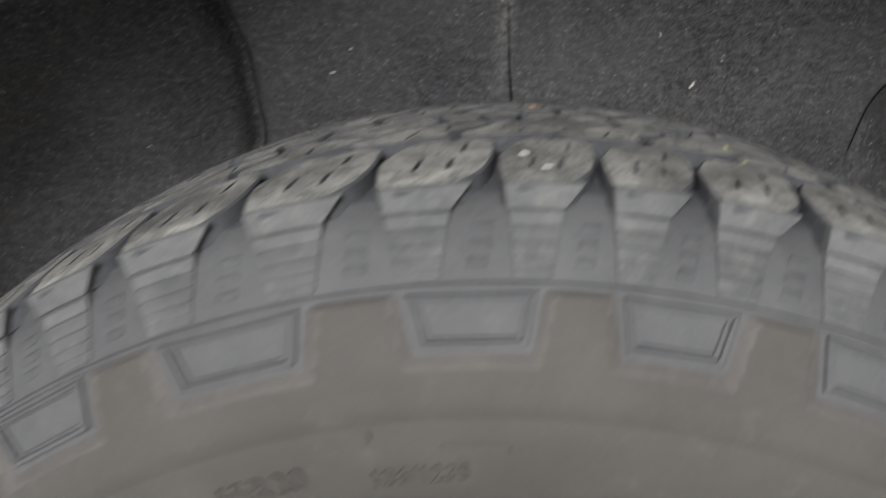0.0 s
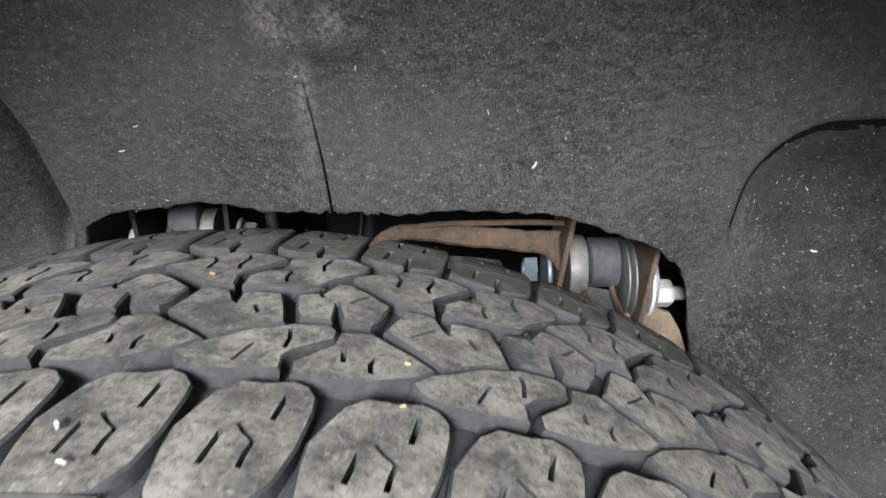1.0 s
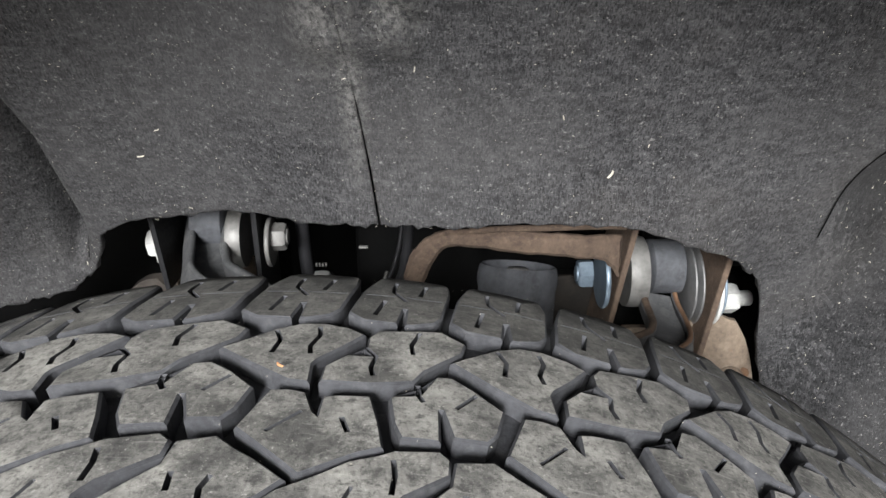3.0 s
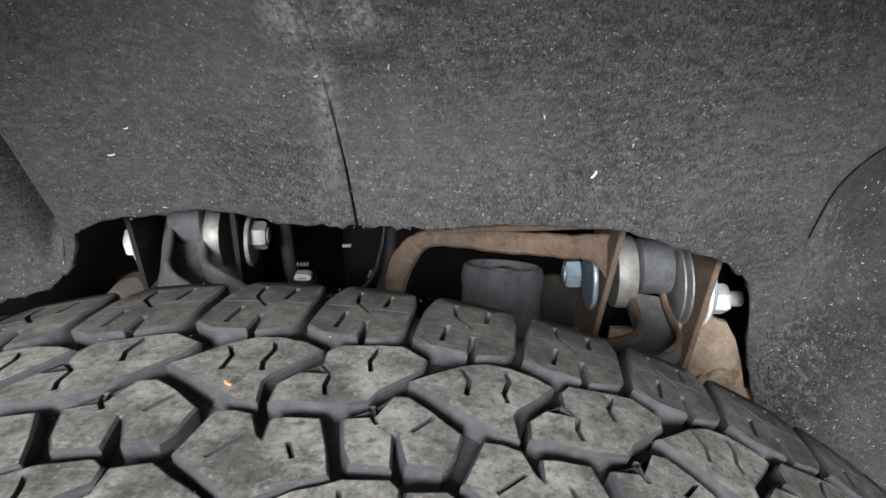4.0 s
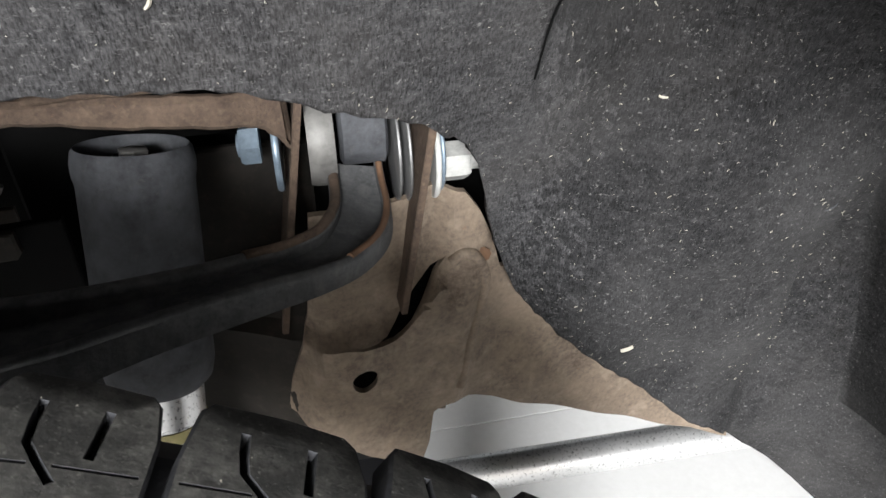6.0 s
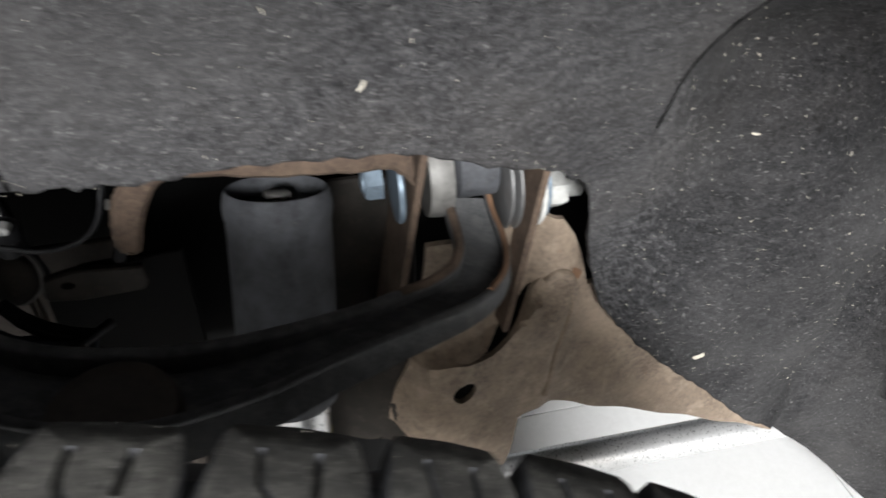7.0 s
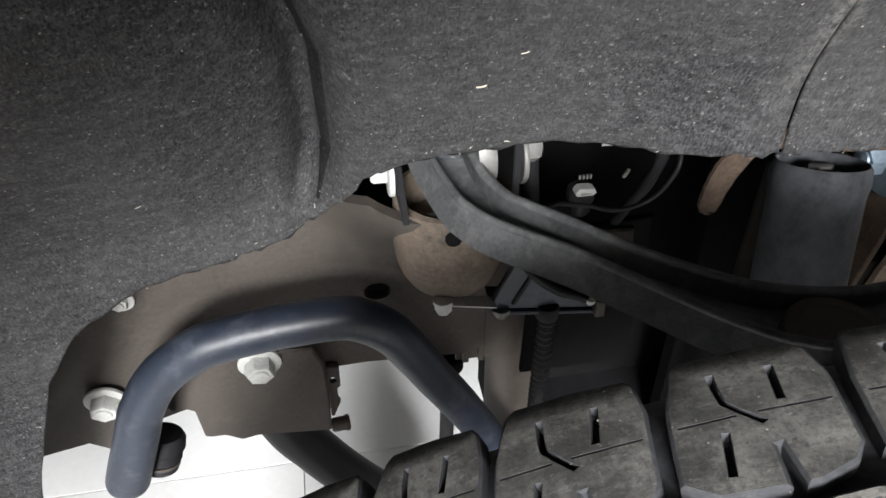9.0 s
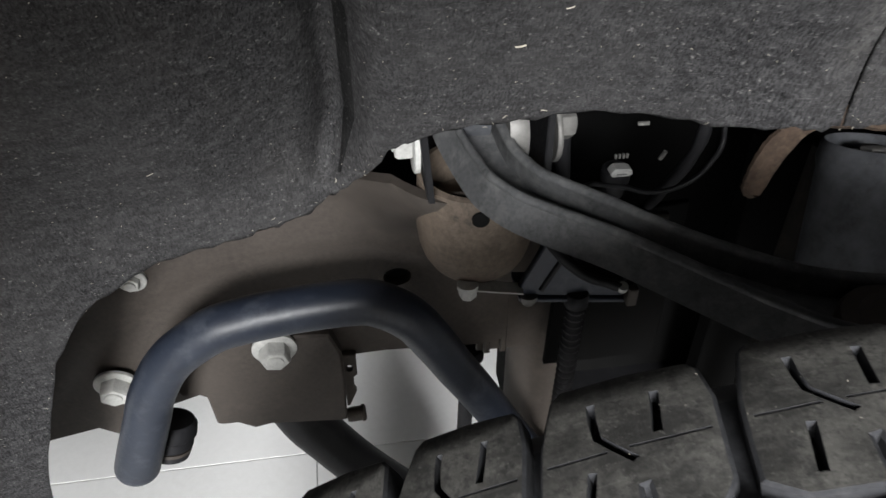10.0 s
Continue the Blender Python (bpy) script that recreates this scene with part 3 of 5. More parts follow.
centre_row_a = (84, [(14.3, -8.6), (19.8, 10.5), (25.4, 11.0), (31.1, 9.8), (35.1, 0.5), (37.6, -2.0), (37.5, 8.2), (41.8, 9.5), (52.4, 10.4), (56.8, -2.5), (59.5, -13.0), (52.3, -16.3), (36.9, -26.4)],
                [([(23.5, -10.0), (32.0, 0.0)], 0.8), ([(45.0, -1.5), (48.0, -8.0)], 1.2)])
centre_row_b = (84, [(59.5, 11.2), (68.4, 17.2), (74.5, 25.8), (79.6, 26.4), (87.2, 20.8), (96.9, 11.9), (94.8, 0.3), (91.9, -4.3), (81.9, -4.6), (77.8, 7.9), (75.9, 7.6), (77.0, -7.2), (73.3, -7.1), (65.2, -7.6), (62.3, -1.5)],
                [([(68.0, 19.0), (68.8, 13.5), (70.6, 10.5)], 1.2), ([(88.2, 18.0), (82.0, 9.5)], 1.0)])
outer_row_a = (84, [(27.3, -39.0), (32.4, -33.0), (42.5, -26.5), (51.0, -20.0), (58.5, -17.0), (63.8, -14.0), (77.6, -12.0), (80.8, -15.0), (80.8, -21.0), (68.0, -31.0), (64.9, -36.0), (65.9, -43.5), (53.2, -46.5), (38.5, -47.0), (31.4, -45.5)],
               [([(53.1, -30.0), (49.0, -42.0)], 0.8), ([(63.8, -18.0), (65.0, -24.0), (64.8, -31.0)], 1.1)])
outer_row_b = (84, [(71.2, -45.5), (70.2, -39.0), (82.0, -25.0), (83.0, -15.5), (93.8, -13.0), (100.6, -18.0), (107.4, -22.0), (117.2, -29.0), (111.4, -36.0), (96.7, -43.5), (81.0, -46.0)],
               [([(86.0, -28.0), (87.0, -35.0)], 1.2), ([(97.5, -29.0), (96.0, -34.0), (97.0, -39.0)], 1.2)])
outer_shoulder = (42, [(1.6, -101.0), (0.6, -87.0), (0.8, -77.0), (4.6, -67.0), (8.0, -59.0), (14.0, -53.0), (24.0, -52.5), (31.5, -50.0), (36.8, -52.0), (40.4, -57.0), (40.9, -64.0), (39.6, -80.0), (36.4, -93.0), (30.0, -102.0), (20.0, -106.0), (8.6, -106.8), (3.4, -105.0)],
                  [([(15.6, -77.5), (13.4, -90.5)], 1.2), ([(19.6, -73.0), (22.5, -76.5), (26.6, -80.0), (25.6, -85.0), (25.2, -90.5)], 1.1), ([(31.2, -57.5), (29.6, -70.0)], 1.2)])


def round_the_tyre(name, period, make, mats, centre):
    """Repeats a piece round the tyre: pieces on uneven pitches are cut singly, those on the even rest share one mesh."""
    shared = None
    for j in range(int(COUNT * PITCH / period)):
        shift = j * period + FIRST * PITCH
        mid = (shift + centre) / PITCH - FIRST
        uneven = mid < len(STARTS) + 1 or mid > COUNT - 1.5
        if uneven or shared is None:
            ob = part(name, make(shift), mats[0], tyre)
            for m in mats[1:]:
                ob.data.materials.append(m)
            if not uneven:
                shared = (ob.data, shift)
        else:
            ob = new(name, shared[0])
            ob.parent = tyre
            ob.rotation_euler = (0, (shift - shared[1]) / PITCH * FAR / 1000 / TYRE_R, 0)


for row, (period, shape, cuts) in enumerate((inner_shoulder, inner_row_a, inner_row_b, centre_row_a, centre_row_b, outer_row_a, outer_row_b, outer_shoulder)):
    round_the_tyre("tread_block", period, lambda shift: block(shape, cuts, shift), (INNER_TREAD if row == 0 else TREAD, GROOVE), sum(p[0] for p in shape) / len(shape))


# tyre sidewall: lugs under the shoulder blocks, ring, frames, scalloped panel and lettering
def on_sidewall(u, r, h):
    """A place on the outer sidewall: way round at the tread, radius, height off the wall."""
    v = WALL[-1][1]
    for (ra, va), (rb, vb) in zip(WALL, WALL[1:]):
        if ra <= r <= rb:
            v = va + (vb - va) * (r - ra) / (rb - ra)
            break
    a = u / TYRE_R
    return Vector((r * math.sin(a), v - h, r * math.cos(a)))


def wall_plate(outline, h, holes=(), sink=0.002, shift=0.0, bevel=0.0006):
    """A raised figure on the sidewall, from corners (even pitches in mm, radius in mm)."""
    mm = lambda pts: [((n + shift) / 1000, r / 1000) for n, r in pts]
    return slab(mm(outline), h + sink, lambda n, r, w: on_sidewall(way_round(1000 * n), r, h - w), [mm(q) for q in holes], bevel=bevel)


def merged(parts):
    """Several bmeshes as one."""
    whole = bmesh.new()
    for b in parts:
        me = bpy.data.meshes.new("piece")
        b.to_mesh(me)
        b.free()
        whole.from_mesh(me)
        bpy.data.meshes.remove(me)
    return whole


# a lug under each outer shoulder block, narrowing downwards, with moulded ribs
def lug_mesh(shift):
    """The skirt of the shoulder block over five low ribs, as one moulded body."""
    ribs = ((417.5, 426.6, 0.0026), (411.6, 416.6, 0.0021), (406.6, 410.8, 0.0019), (402.2, 405.8, 0.0018), (398.4, 401.4, 0.0016), (395.2, 397.6, 0.0014))
    lines = []
    for r0, r1, h in reversed(ribs):
        lines += [(r0 - 0.35, 0.0007), (r0 + 0.35, h), (r1 - 0.35, h), (r1 + 0.35, 0.0007)]
    bm, rows = bmesh.new(), []
    for r, h in lines:
        left, right = 2.2 + 3.8 * (427 - r) / 31, 33.0 - 6.5 * (427 - r) / 31 - 5.0 * smooth01(427, 417, r)
        row = []
        for n, e in ((left - 0.5, -0.0012), (left, h - 0.0003), (left + 0.6, h), (left + 0.35 * (right - left), h), (left + 0.7 * (right - left), h), (right - 0.6, h), (right, h - 0.0003), (right + 0.5, -0.0012)):
            row.append(bm.verts.new(on_sidewall(way_round(n + shift), r / 1000, e)))
        rows.append(row)
    for a, b in zip(rows, rows[1:]):
        for k in range(7):
            bm.faces.new((a[k], a[k + 1], b[k + 1], b[k]))
    return bm


def small_rib(shift, r0):
    """A low rib between two lugs."""
    lean = (r0 - 398) * 0.16
    return wall_plate([(30.5 + lean, r0), (38.0 + lean, r0), (38.6 + lean, r0 + 3.3), (31.1 + lean, r0 + 3.3)], 0.0010, shift=shift)


round_the_tyre("sidewall_lug", 42, lug_mesh, (SHOULDER,), 18)
for r0 in (409.0, 403.6, 398.4):
    round_the_tyre("sidewall_rib", 42, lambda shift: small_rib(shift, r0), (CARCASS,), 34)
FRAME_AT = -9.0
frame_outline = [(FRAME_AT - 20.7, 373), (FRAME_AT + 20.7, 373), (FRAME_AT + 24.5, 391), (FRAME_AT - 24.5, 391)]
frame_hole = [(FRAME_AT - 16.2, 376.2), (FRAME_AT + 16.2, 376.2), (FRAME_AT + 19.2, 388), (FRAME_AT - 19.2, 388)]
frame_groove = [(FRAME_AT - 18.3, 374.9), (FRAME_AT + 18.3, 374.9), (FRAME_AT + 21.8, 389.3), (FRAME_AT - 21.8, 389.3)]
round_the_tyre("sidewall_frame", 84, lambda shift: merged([wall_plate(frame_outline, 0.0022, [frame_groove], shift=shift), wall_plate(frame_groove, 0.0014, [frame_hole], shift=shift)]), (CARCASS,), FRAME_AT)


def ring_mesh(r, width, h):
    bm, n = bmesh.new(), 180
    rows = [[bm.verts.new(on_sidewall(2 * math.pi * TYRE_R * k / n, q, e)) for q, e in ((r - width / 2, -0.001), (r - width / 4, h), (r + width / 4, h), (r + width / 2, -0.001))] for k in range(n)]
    for a, b in zip(rows, rows[1:] + rows[:1]):
        for k in range(3):
            bm.faces.new((a[k], a[k + 1], b[k + 1], b[k]))
    return bm


part("sidewall_ring", ring_mesh(0.3930, 0.0026, 0.0016), CARCASS, tyre)


def scalloped_panel():
    """The broad raised band of the wall, hollowed softly round each frame."""
    bm, cols = bmesh.new(), []
    radii = [345, 350, 355, 359, 362, 364, 366, 367.5, 369, 370.5, 372, 374, 377, 381, 385, 388, 390, 391, 391.6]
    steps = int(COUNT * PITCH / 2)
    for k in range(steps):
        n = FIRST * PITCH + 2.0 * k
        c = (n - FRAME_AT + 42) % 84 - 42
        col = []
        for r in radii:
            out = max(abs(c) - (20.7 + 3.8 * (r - 373) / 18), 373 - r)
            h = -0.0006 + 0.0034 * smooth01(1.0, 7.5, out) * smooth01(345, 352, r) * smooth01(391.6, 390.2, r)
            col.append((bm.verts.new(on_sidewall(way_round(n), r / 1000, h)), out < 8.5 or r > 388))
        cols.append(col)
    for a, b in zip(cols, cols[1:] + cols[:1]):
        for p, q, r, s in zip(a, a[1:], b[1:], b):
            # dust has settled along the rim of each hollow
            bm.faces.new((p[0], q[0], r[0], s[0])).material_index = int(p[1] and r[1])
    return bm


part("sidewall_panel", scalloped_panel(), SIDEWALL, tyre).data.materials.append(SIDEWALL_DUST)


def lettering(text, size, u0, r0):
    cu = bpy.data.curves.new("letters", "FONT")
    cu.body, cu.size, cu.extrude = text, size, 0.0006
    cu.align_x = "CENTER"
    tmp = new("letters", cu)
    me = bpy.data.meshes.new_from_object(tmp.evaluated_get(bpy.context.evaluated_depsgraph_get()))
    bpy.data.objects.remove(tmp)
    for v in me.vertices:
        x, y, z = v.co
        v.co = on_sidewall((u0 + x) * TYRE_R / r0, r0 + y, 0.0007 + z)
    me.materials.append(SIDEWALL)
    ob = new("letters", me)
    ob.parent = tyre
    return ob


lettering("126/123S", 0.0105, -0.0395, 0.3185)
lettering("65R20", 0.0150, -0.1025, 0.322)
for u0, w, r in ((-122, 44, 350), (-188, 38, 351), (-76, 4, 342), (-24, 34, 333)):
    bar = [(u0 - w / 2, r - 2.6), (u0 + w / 2, r - 2.6), (u0 + w / 2, r + 2.6), (u0 - w / 2, r + 2.6)]
    part("raised_bar", slab([(u / 1000, q / 1000) for u, q in bar], 0.0028, lambda u, q, w: on_sidewall(u, q, 0.0008 - w), (), 0.0005), SIDEWALL, tyre)


def child(owner, name, bm, mat, label="", smooth=True):
    """A part given in world places, hung under its thing."""
    ob = part(name, bm, mat, None, label, smooth)
    ob.parent = owner
    ob.matrix_parent_inverse = owner.matrix_basis.inverted()
    return ob


def box(x0, x1, y0, y1, z0, z1, bevel=0.002):
    return slab([(x0, z0), (x1, z0), (x1, z1), (x0, z1)], y1 - y0, plane_y(y0), (), bevel)


# ---- liner fastener ----
grommet = thing("liner_fastener", "small grey ring fastener set in the felt liner", "fastener", (0.621, 0.71, 0.662))
child(grommet, "ring", lathe([(0.006, 0.0), (0.006, 0.003), (0.009, 0.004), (0.011, 0.0), (0.011, -0.004)], (0.615, 0.716, 0.664), (-0.3, -1, 0.4), 20), BOOT)

# ---- vehicle frame ----
frame_thing = thing("vehicle_frame", "dusty brown steel vehicle frame with suspension brackets", "vehicle frame", (0, 0.85, 0.47))
RAIL = [(-0.9, 0.30), (-0.468, 0.402), (-0.426, 0.411), (-0.405, 0.395), (-0.36, 0.43), (-0.322, 0.443), (-0.2, 0.474), (-0.146, 0.476), (-0.054, 0.47), (-0.03, 0.475), (-0.03, 0.715), (-0.135, 0.715), (-0.185, 0.675), (-0.225, 0.635), (-0.3, 0.618), (-0.9, 0.60)]


def rail_y(u, v):
    """Depth of the rail's face: drawn forward over the mount, set back a little inside the curve above the bar."""
    curve = 0.6085 - 2.5 * (u + 0.205) ** 2
    return 0.85 - 0.10 * smooth01(-0.2, -0.1, u) * smooth01(0.60, 0.72, v) + 0.004 * smooth01(-0.005, 0.005, curve - v)


def plate_grid(outline, holes, step, depth_at, thick):
    """A pressed sheet: an outline filled with a net of places so that it can carry swells and ridges."""
    loops = [list(outline), *[list(h) for h in holes]]
    verts, edges = [], []
    for lp in loops:
        at, fine = len(verts), []
        for a, b in zip(lp, lp[1:] + lp[:1]):
            n = max(1, int(math.dist(a, b) / step)) if lp is loops[0] else 1
            fine += [(a[0] + (b[0] - a[0]) * k / n, a[1] + (b[1] - a[1]) * k / n) for k in range(n)]
        verts += [Vector(p) for p in fine]
        edges += [(at + k, at + (k + 1) % len(fine)) for k in range(len(fine))]
    us, vs = [p[0] for p in outline], [p[1] for p in outline]
    for u in np.arange(min(us), max(us), step):
        for v in np.arange(min(vs), max(vs), step):
            if inside((u, v), outline) and not any(inside((u, v), h) for h in holes):
                verts.append(Vector((u, v)))
    out, _, faces, _, _, _ = delaunay_2d_cdt(verts, edges, [], 0, 1e-7)
    bm = bmesh.new()
    mv = [bm.verts.new((p.x, depth_at(p.x, p.y), p.y)) for p in out]
    for f in faces:
        c = sum((out[k] for k in f), Vector((0, 0))) / len(f)
        if inside(c, outline) and not any(inside(c, h) for h in holes):
            bm.faces.new([mv[k] for k in f])
    bmesh.ops.delete(bm, geom=[v for v in bm.verts if not v.link_faces], context="VERTS")
    bmesh.ops.recalc_face_normals(bm, faces=bm.faces)
    made = bmesh.ops.extrude_face_region(bm, geom=bm.faces[:])
    for v in made["geom"]:
        if isinstance(v, bmesh.types.BMVert):
            v.co.y += thick
    return bm


child(frame_thing, "rail", plate_grid(RAIL, [ring_hole(-0.131, 0.566, 0.0125, 16, 0.8), ring_hole(-0.345, 0.50, 0.006)], 0.008, rail_y, 0.012), FRAME)
# Added dark sheet so that no bright floor shows through the rail's hole.
child(frame_thing, "rail_back", slab([(-0.32, 0.49), (-0.045, 0.49), (-0.045, 0.71), (-0.13, 0.71), (-0.22, 0.60), (-0.32, 0.56)], 0.006, plane_y(0.92), (), 0.001), DEEP_SHADE)
tab = [(-0.345, 0.505), (-0.334, 0.466), (-0.3187, 0.4649), (-0.3123, 0.4603), (-0.3103, 0.4226), (-0.305, 0.4205), (-0.2915, 0.4203), (-0.2766, 0.410), (-0.2616, 0.4134), (-0.1891, 0.406), (-0.1863, 0.4604), (-0.1865, 0.4997), (-0.195, 0.525), (-0.30, 0.535)]
tab_plate = child(frame_thing, "tab_plate", slab(tab, 0.012, plane_y(0.832), bevel=0.002), FRAME)
child(tab_plate, "tab_flange", slab([(-0.1876, 0.484), (-0.1743, 0.4827), (-0.1750, 0.4554), (-0.1785, 0.452), (-0.1790, 0.436), (-0.1770, 0.432), (-0.1853, 0.4114), (-0.1880, 0.412)], 0.006, plane_y(0.845), [ring_hole(-0.1815, 0.4655, 0.0035, 10, 1.3)], 0.001), FRAME)
child(tab_plate, "tab_pin", lathe([(0.0, 0.0), (0.0065, 0.0), (0.0075, 0.003), (0.0075, 0.014), (0.0085, 0.0145), (0.0085, 0.0175), (0.006, 0.019), (0.0, 0.019)], (-0.1895, 0.847, 0.3955), (1, 0.05, 0.02), 16), FRAME)


GUSSET = [(0.234, 0.508), (0.262, 0.488), (0.30, 0.457), (0.332, 0.43), (0.340, 0.455), (0.344, 0.485), (0.352, 0.489), (0.362, 0.491), (0.375, 0.486), (0.424, 0.456), (0.49, 0.423), (0.564, 0.381), (0.66, 0.325), (0.60, 0.56), (0.45, 0.605), (0.396, 0.612), (0.392, 0.628), (0.387, 0.645), (0.379, 0.665), (0.367, 0.684), (0.350, 0.690), (0.331, 0.683), (0.266, 0.686), (0.262, 0.640), (0.257, 0.600), (0.249, 0.572), (0.240, 0.540)]
SLIT_LINE = [(0.355, 0.634), (0.347, 0.622), (0.336, 0.606), (0.328, 0.592), (0.321, 0.583), (0.314, 0.579), (0.305, 0.5785), (0.293, 0.581), (0.281, 0.5855)]
SLIT = [(u, v - w) for (u, v), w in zip(SLIT_LINE, (0.0, 0.0015, 0.002, 0.002, 0.002, 0.002, 0.0015, 0.001, 0.0))] + [(u - w, v + w) for (u, v), w in zip(SLIT_LINE[-2:0:-1], (0.0015, 0.003, 0.0045, 0.005, 0.005, 0.0045, 0.003))]


def gusset_y(u, v):
    """Depth of the pressed gusset: a ridge, a swell under the slit, the sheet set back above it and the side that turns inboard."""
    ridge = -0.005 * math.exp(-(((u - 0.366 - 0.08 * (v - 0.55)) / 0.009) ** 2)) * smooth01(0.66, 0.63, v)
    swell = -0.009 * math.exp(-(((u - 0.345) / 0.024) ** 2 + ((v - 0.592) / 0.03) ** 2))
    line = 0.5785 + 0.30 * max(0.0, u - 0.313) + 0.75 * max(0.0, u - 0.320)
    back = 0.014 * smooth01(line + 0.003, line + 0.014, v) * smooth01(0.362, 0.345, u)
    crease = 0.006 * math.exp(-(((u - 0.249 - 0.25 * (v - 0.55)) / 0.006) ** 2)) * smooth01(0.62, 0.58, v)
    dent = 0.003 * math.sin(55 * u + 20 * v) * math.sin(47 * v - 12 * u)
    turn = 0.85 * max(0.0, 0.262 - u)
    return 0.716 + 0.32 * max(0.0, min(u, 0.40) - 0.29) + 0.10 * max(0.0, u - 0.40) + ridge + swell + back + crease + dent + turn


gusset = child(frame_thing, "gusset", plate_grid(GUSSET, [ring_hole(0.2915, 0.549, 0.0095, 18, 1.25), ring_hole(0.2635, 0.4825, 0.0075, 16, 1.2), SLIT], 0.006, gusset_y, 0.005), SANDY)
# Added dark sheet that blackens the gusset's holes and slit.
child(gusset, "backing", plate_grid([(0.268, 0.50), (0.335, 0.50), (0.372, 0.62), (0.36, 0.665), (0.27, 0.66)], [], 0.012, lambda u, v: gusset_y(u, v) + 0.026, 0.003), DEEP_SHADE, "added dark sheet behind the gusset's holes and slit")
# The gusset's turned side as a darker sheet, its shade put into the colour.
child(frame_thing, "tower_wall", plate_grid([(0.165, 0.47), (0.252, 0.48), (0.266, 0.56), (0.27, 0.60), (0.268, 0.64), (0.24, 0.615), (0.2, 0.60), (0.165, 0.59)], [], 0.008, lambda u, v: gusset_y(u, v) + 0.010 - 0.4 * max(0.0, 0.262 - u), 0.004), DIM)
child(gusset, "rust_patch", lathe([(0.0, 0.0), (0.007, 0.0), (0.005, 0.0012), (0.0, 0.0012)], (0.380, gusset_y(0.380, 0.630) + 0.0004, 0.630), (0, -1, 0), 9), ORANGE_RUST, "orange rust spot")
child(gusset, "gusset_bead", sweep(spline([(u, gusset_y(u, v) + 0.0006, v) for u, v in ((0.358, 0.630), (0.366, 0.636), (0.375, 0.632), (0.383, 0.612), (0.381, 0.590), (0.376, 0.567), (0.371, 0.538), (0.365, 0.510))], 6), 0.0042, 10), SANDY)
child(gusset, "gusset_tip", sweep([Vector((0.345, 0.745, 0.478)), Vector((0.356, 0.75, 0.470))], 0.002, 8), BROWN)
child(frame_thing, "tower_back", slab([(0.185, 0.55), (0.272, 0.55), (0.272, 0.70), (0.185, 0.70)], 0.006, plane_y(0.80), (), 0.002), DIM)
arch_outer = [(0.0875, 0.7195), (0.0828, 0.725), (0.0825, 0.735), (0.085, 0.748), (0.0885, 0.7585), (0.0945, 0.767), (0.103, 0.7745), (0.118, 0.780), (0.16, 0.7795), (0.19, 0.777), (0.21, 0.775), (0.235, 0.770), (0.262, 0.765)]
arch_inner = [(0.264, 0.722), (0.257, 0.733), (0.248, 0.744), (0.237, 0.7490), (0.212, 0.7560), (0.19, 0.7585), (0.167, 0.7612), (0.14, 0.7655), (0.122, 0.767), (0.1115, 0.7608), (0.1035, 0.746), (0.0985, 0.731), (0.0955, 0.7215), (0.0915, 0.719)]
arch_line = [q.xy for q in spline([(*q, 0) for q in arch_outer], 4)] + [q.xy for q in spline([(*q, 0) for q in arch_inner], 3)]
# flaking rust has eaten the rim unevenly
arch_line = [(q.x + 0.0005 * math.sin(2.3 * i), q.y + 0.0007 * math.sin(1.7 * i + 0.4) * math.sin(0.61 * i)) for i, q in enumerate(arch_line)]
tower = child(frame_thing, "tower_arch", slab(arch_line, 0.006, lambda u, v, w: Vector((u, 0.718 + w + 0.3 * max(0.0, u - 0.19) * smooth01(0.19, 0.26, u), v)), (), 0.003), RUST)
child(tower, "arch_lip", sweep(spline([(0.135, 0.721, 0.7795), (0.16, 0.720, 0.7815), (0.20, 0.721, 0.7815), (0.235, 0.729, 0.779), (0.262, 0.737, 0.775)], 6), 0.0026, 10), RUST)
# mounting plates for the control arm; the front pair's black stands for shade
for (lean, x, z0, y0) in ((-0.16, 0.264, 0.586, 0.737), (-0.15, 0.340, 0.606, 0.719), (0.08, -0.117, 0.722, 0.742), (0.0, -0.040, 0.70, 0.748)):
    child(frame_thing, "mount_plate", slab([(y0, z0), (y0 + 0.07, z0 - 0.004), (y0 + 0.07, 0.82), (y0, 0.82)], 0.0045, lambda u, v, w, x=x, lean=lean: Vector((x + w - lean * (v - 0.745), u, v)), (), 0.001), RUST if x > 0 else BLACK)
cup = [(0.0, 0.0), (0.010, 0.0005), (0.019, 0.003), (0.027, 0.0075), (0.033, 0.014), (0.0375, 0.022), (0.0405, 0.032), (0.042, 0.045), (0.0418, 0.062), (0.0405, 0.088), (0.036, 0.089), (0.034, 0.06)]
stop_cup = child(frame_thing, "bump_stop_cup", lathe(cup, (-0.077, 0.783, 0.630), (0, 0, 1), 40), BROWN)
# A near-black disc stands for the darkness inside the hole.
child(stop_cup, "cup_hole", lathe([(0.0, 0.0), (0.0058, 0.0), (0.0058, 0.003), (0.0, 0.003)], (-0.0812, 0.7408, 0.706), (0.09, 1, 0.0), 16), DEEP_SHADE, "near-black disc standing for the cup's round hole")
child(frame_thing, "post", lathe([(0.036, 0), (0.036, 0.36)], (0.020, 0.90, 0.18), (0, 0, 1), 36), FRAME)
post_panel = child(frame_thing, "post_panel", slab([(-0.056, 0.447), (0.05, 0.447), (0.05, 0.63), (-0.02, 0.63), (-0.056, 0.60)], 0.005, plane_y(0.866), (), 0.001), FRAME)
for x in (-0.050, -0.034):
    child(post_panel, "panel_rib", box(x, x + 0.006, 0.858, 0.8665, 0.45, 0.60, 0.0015), FRAME)
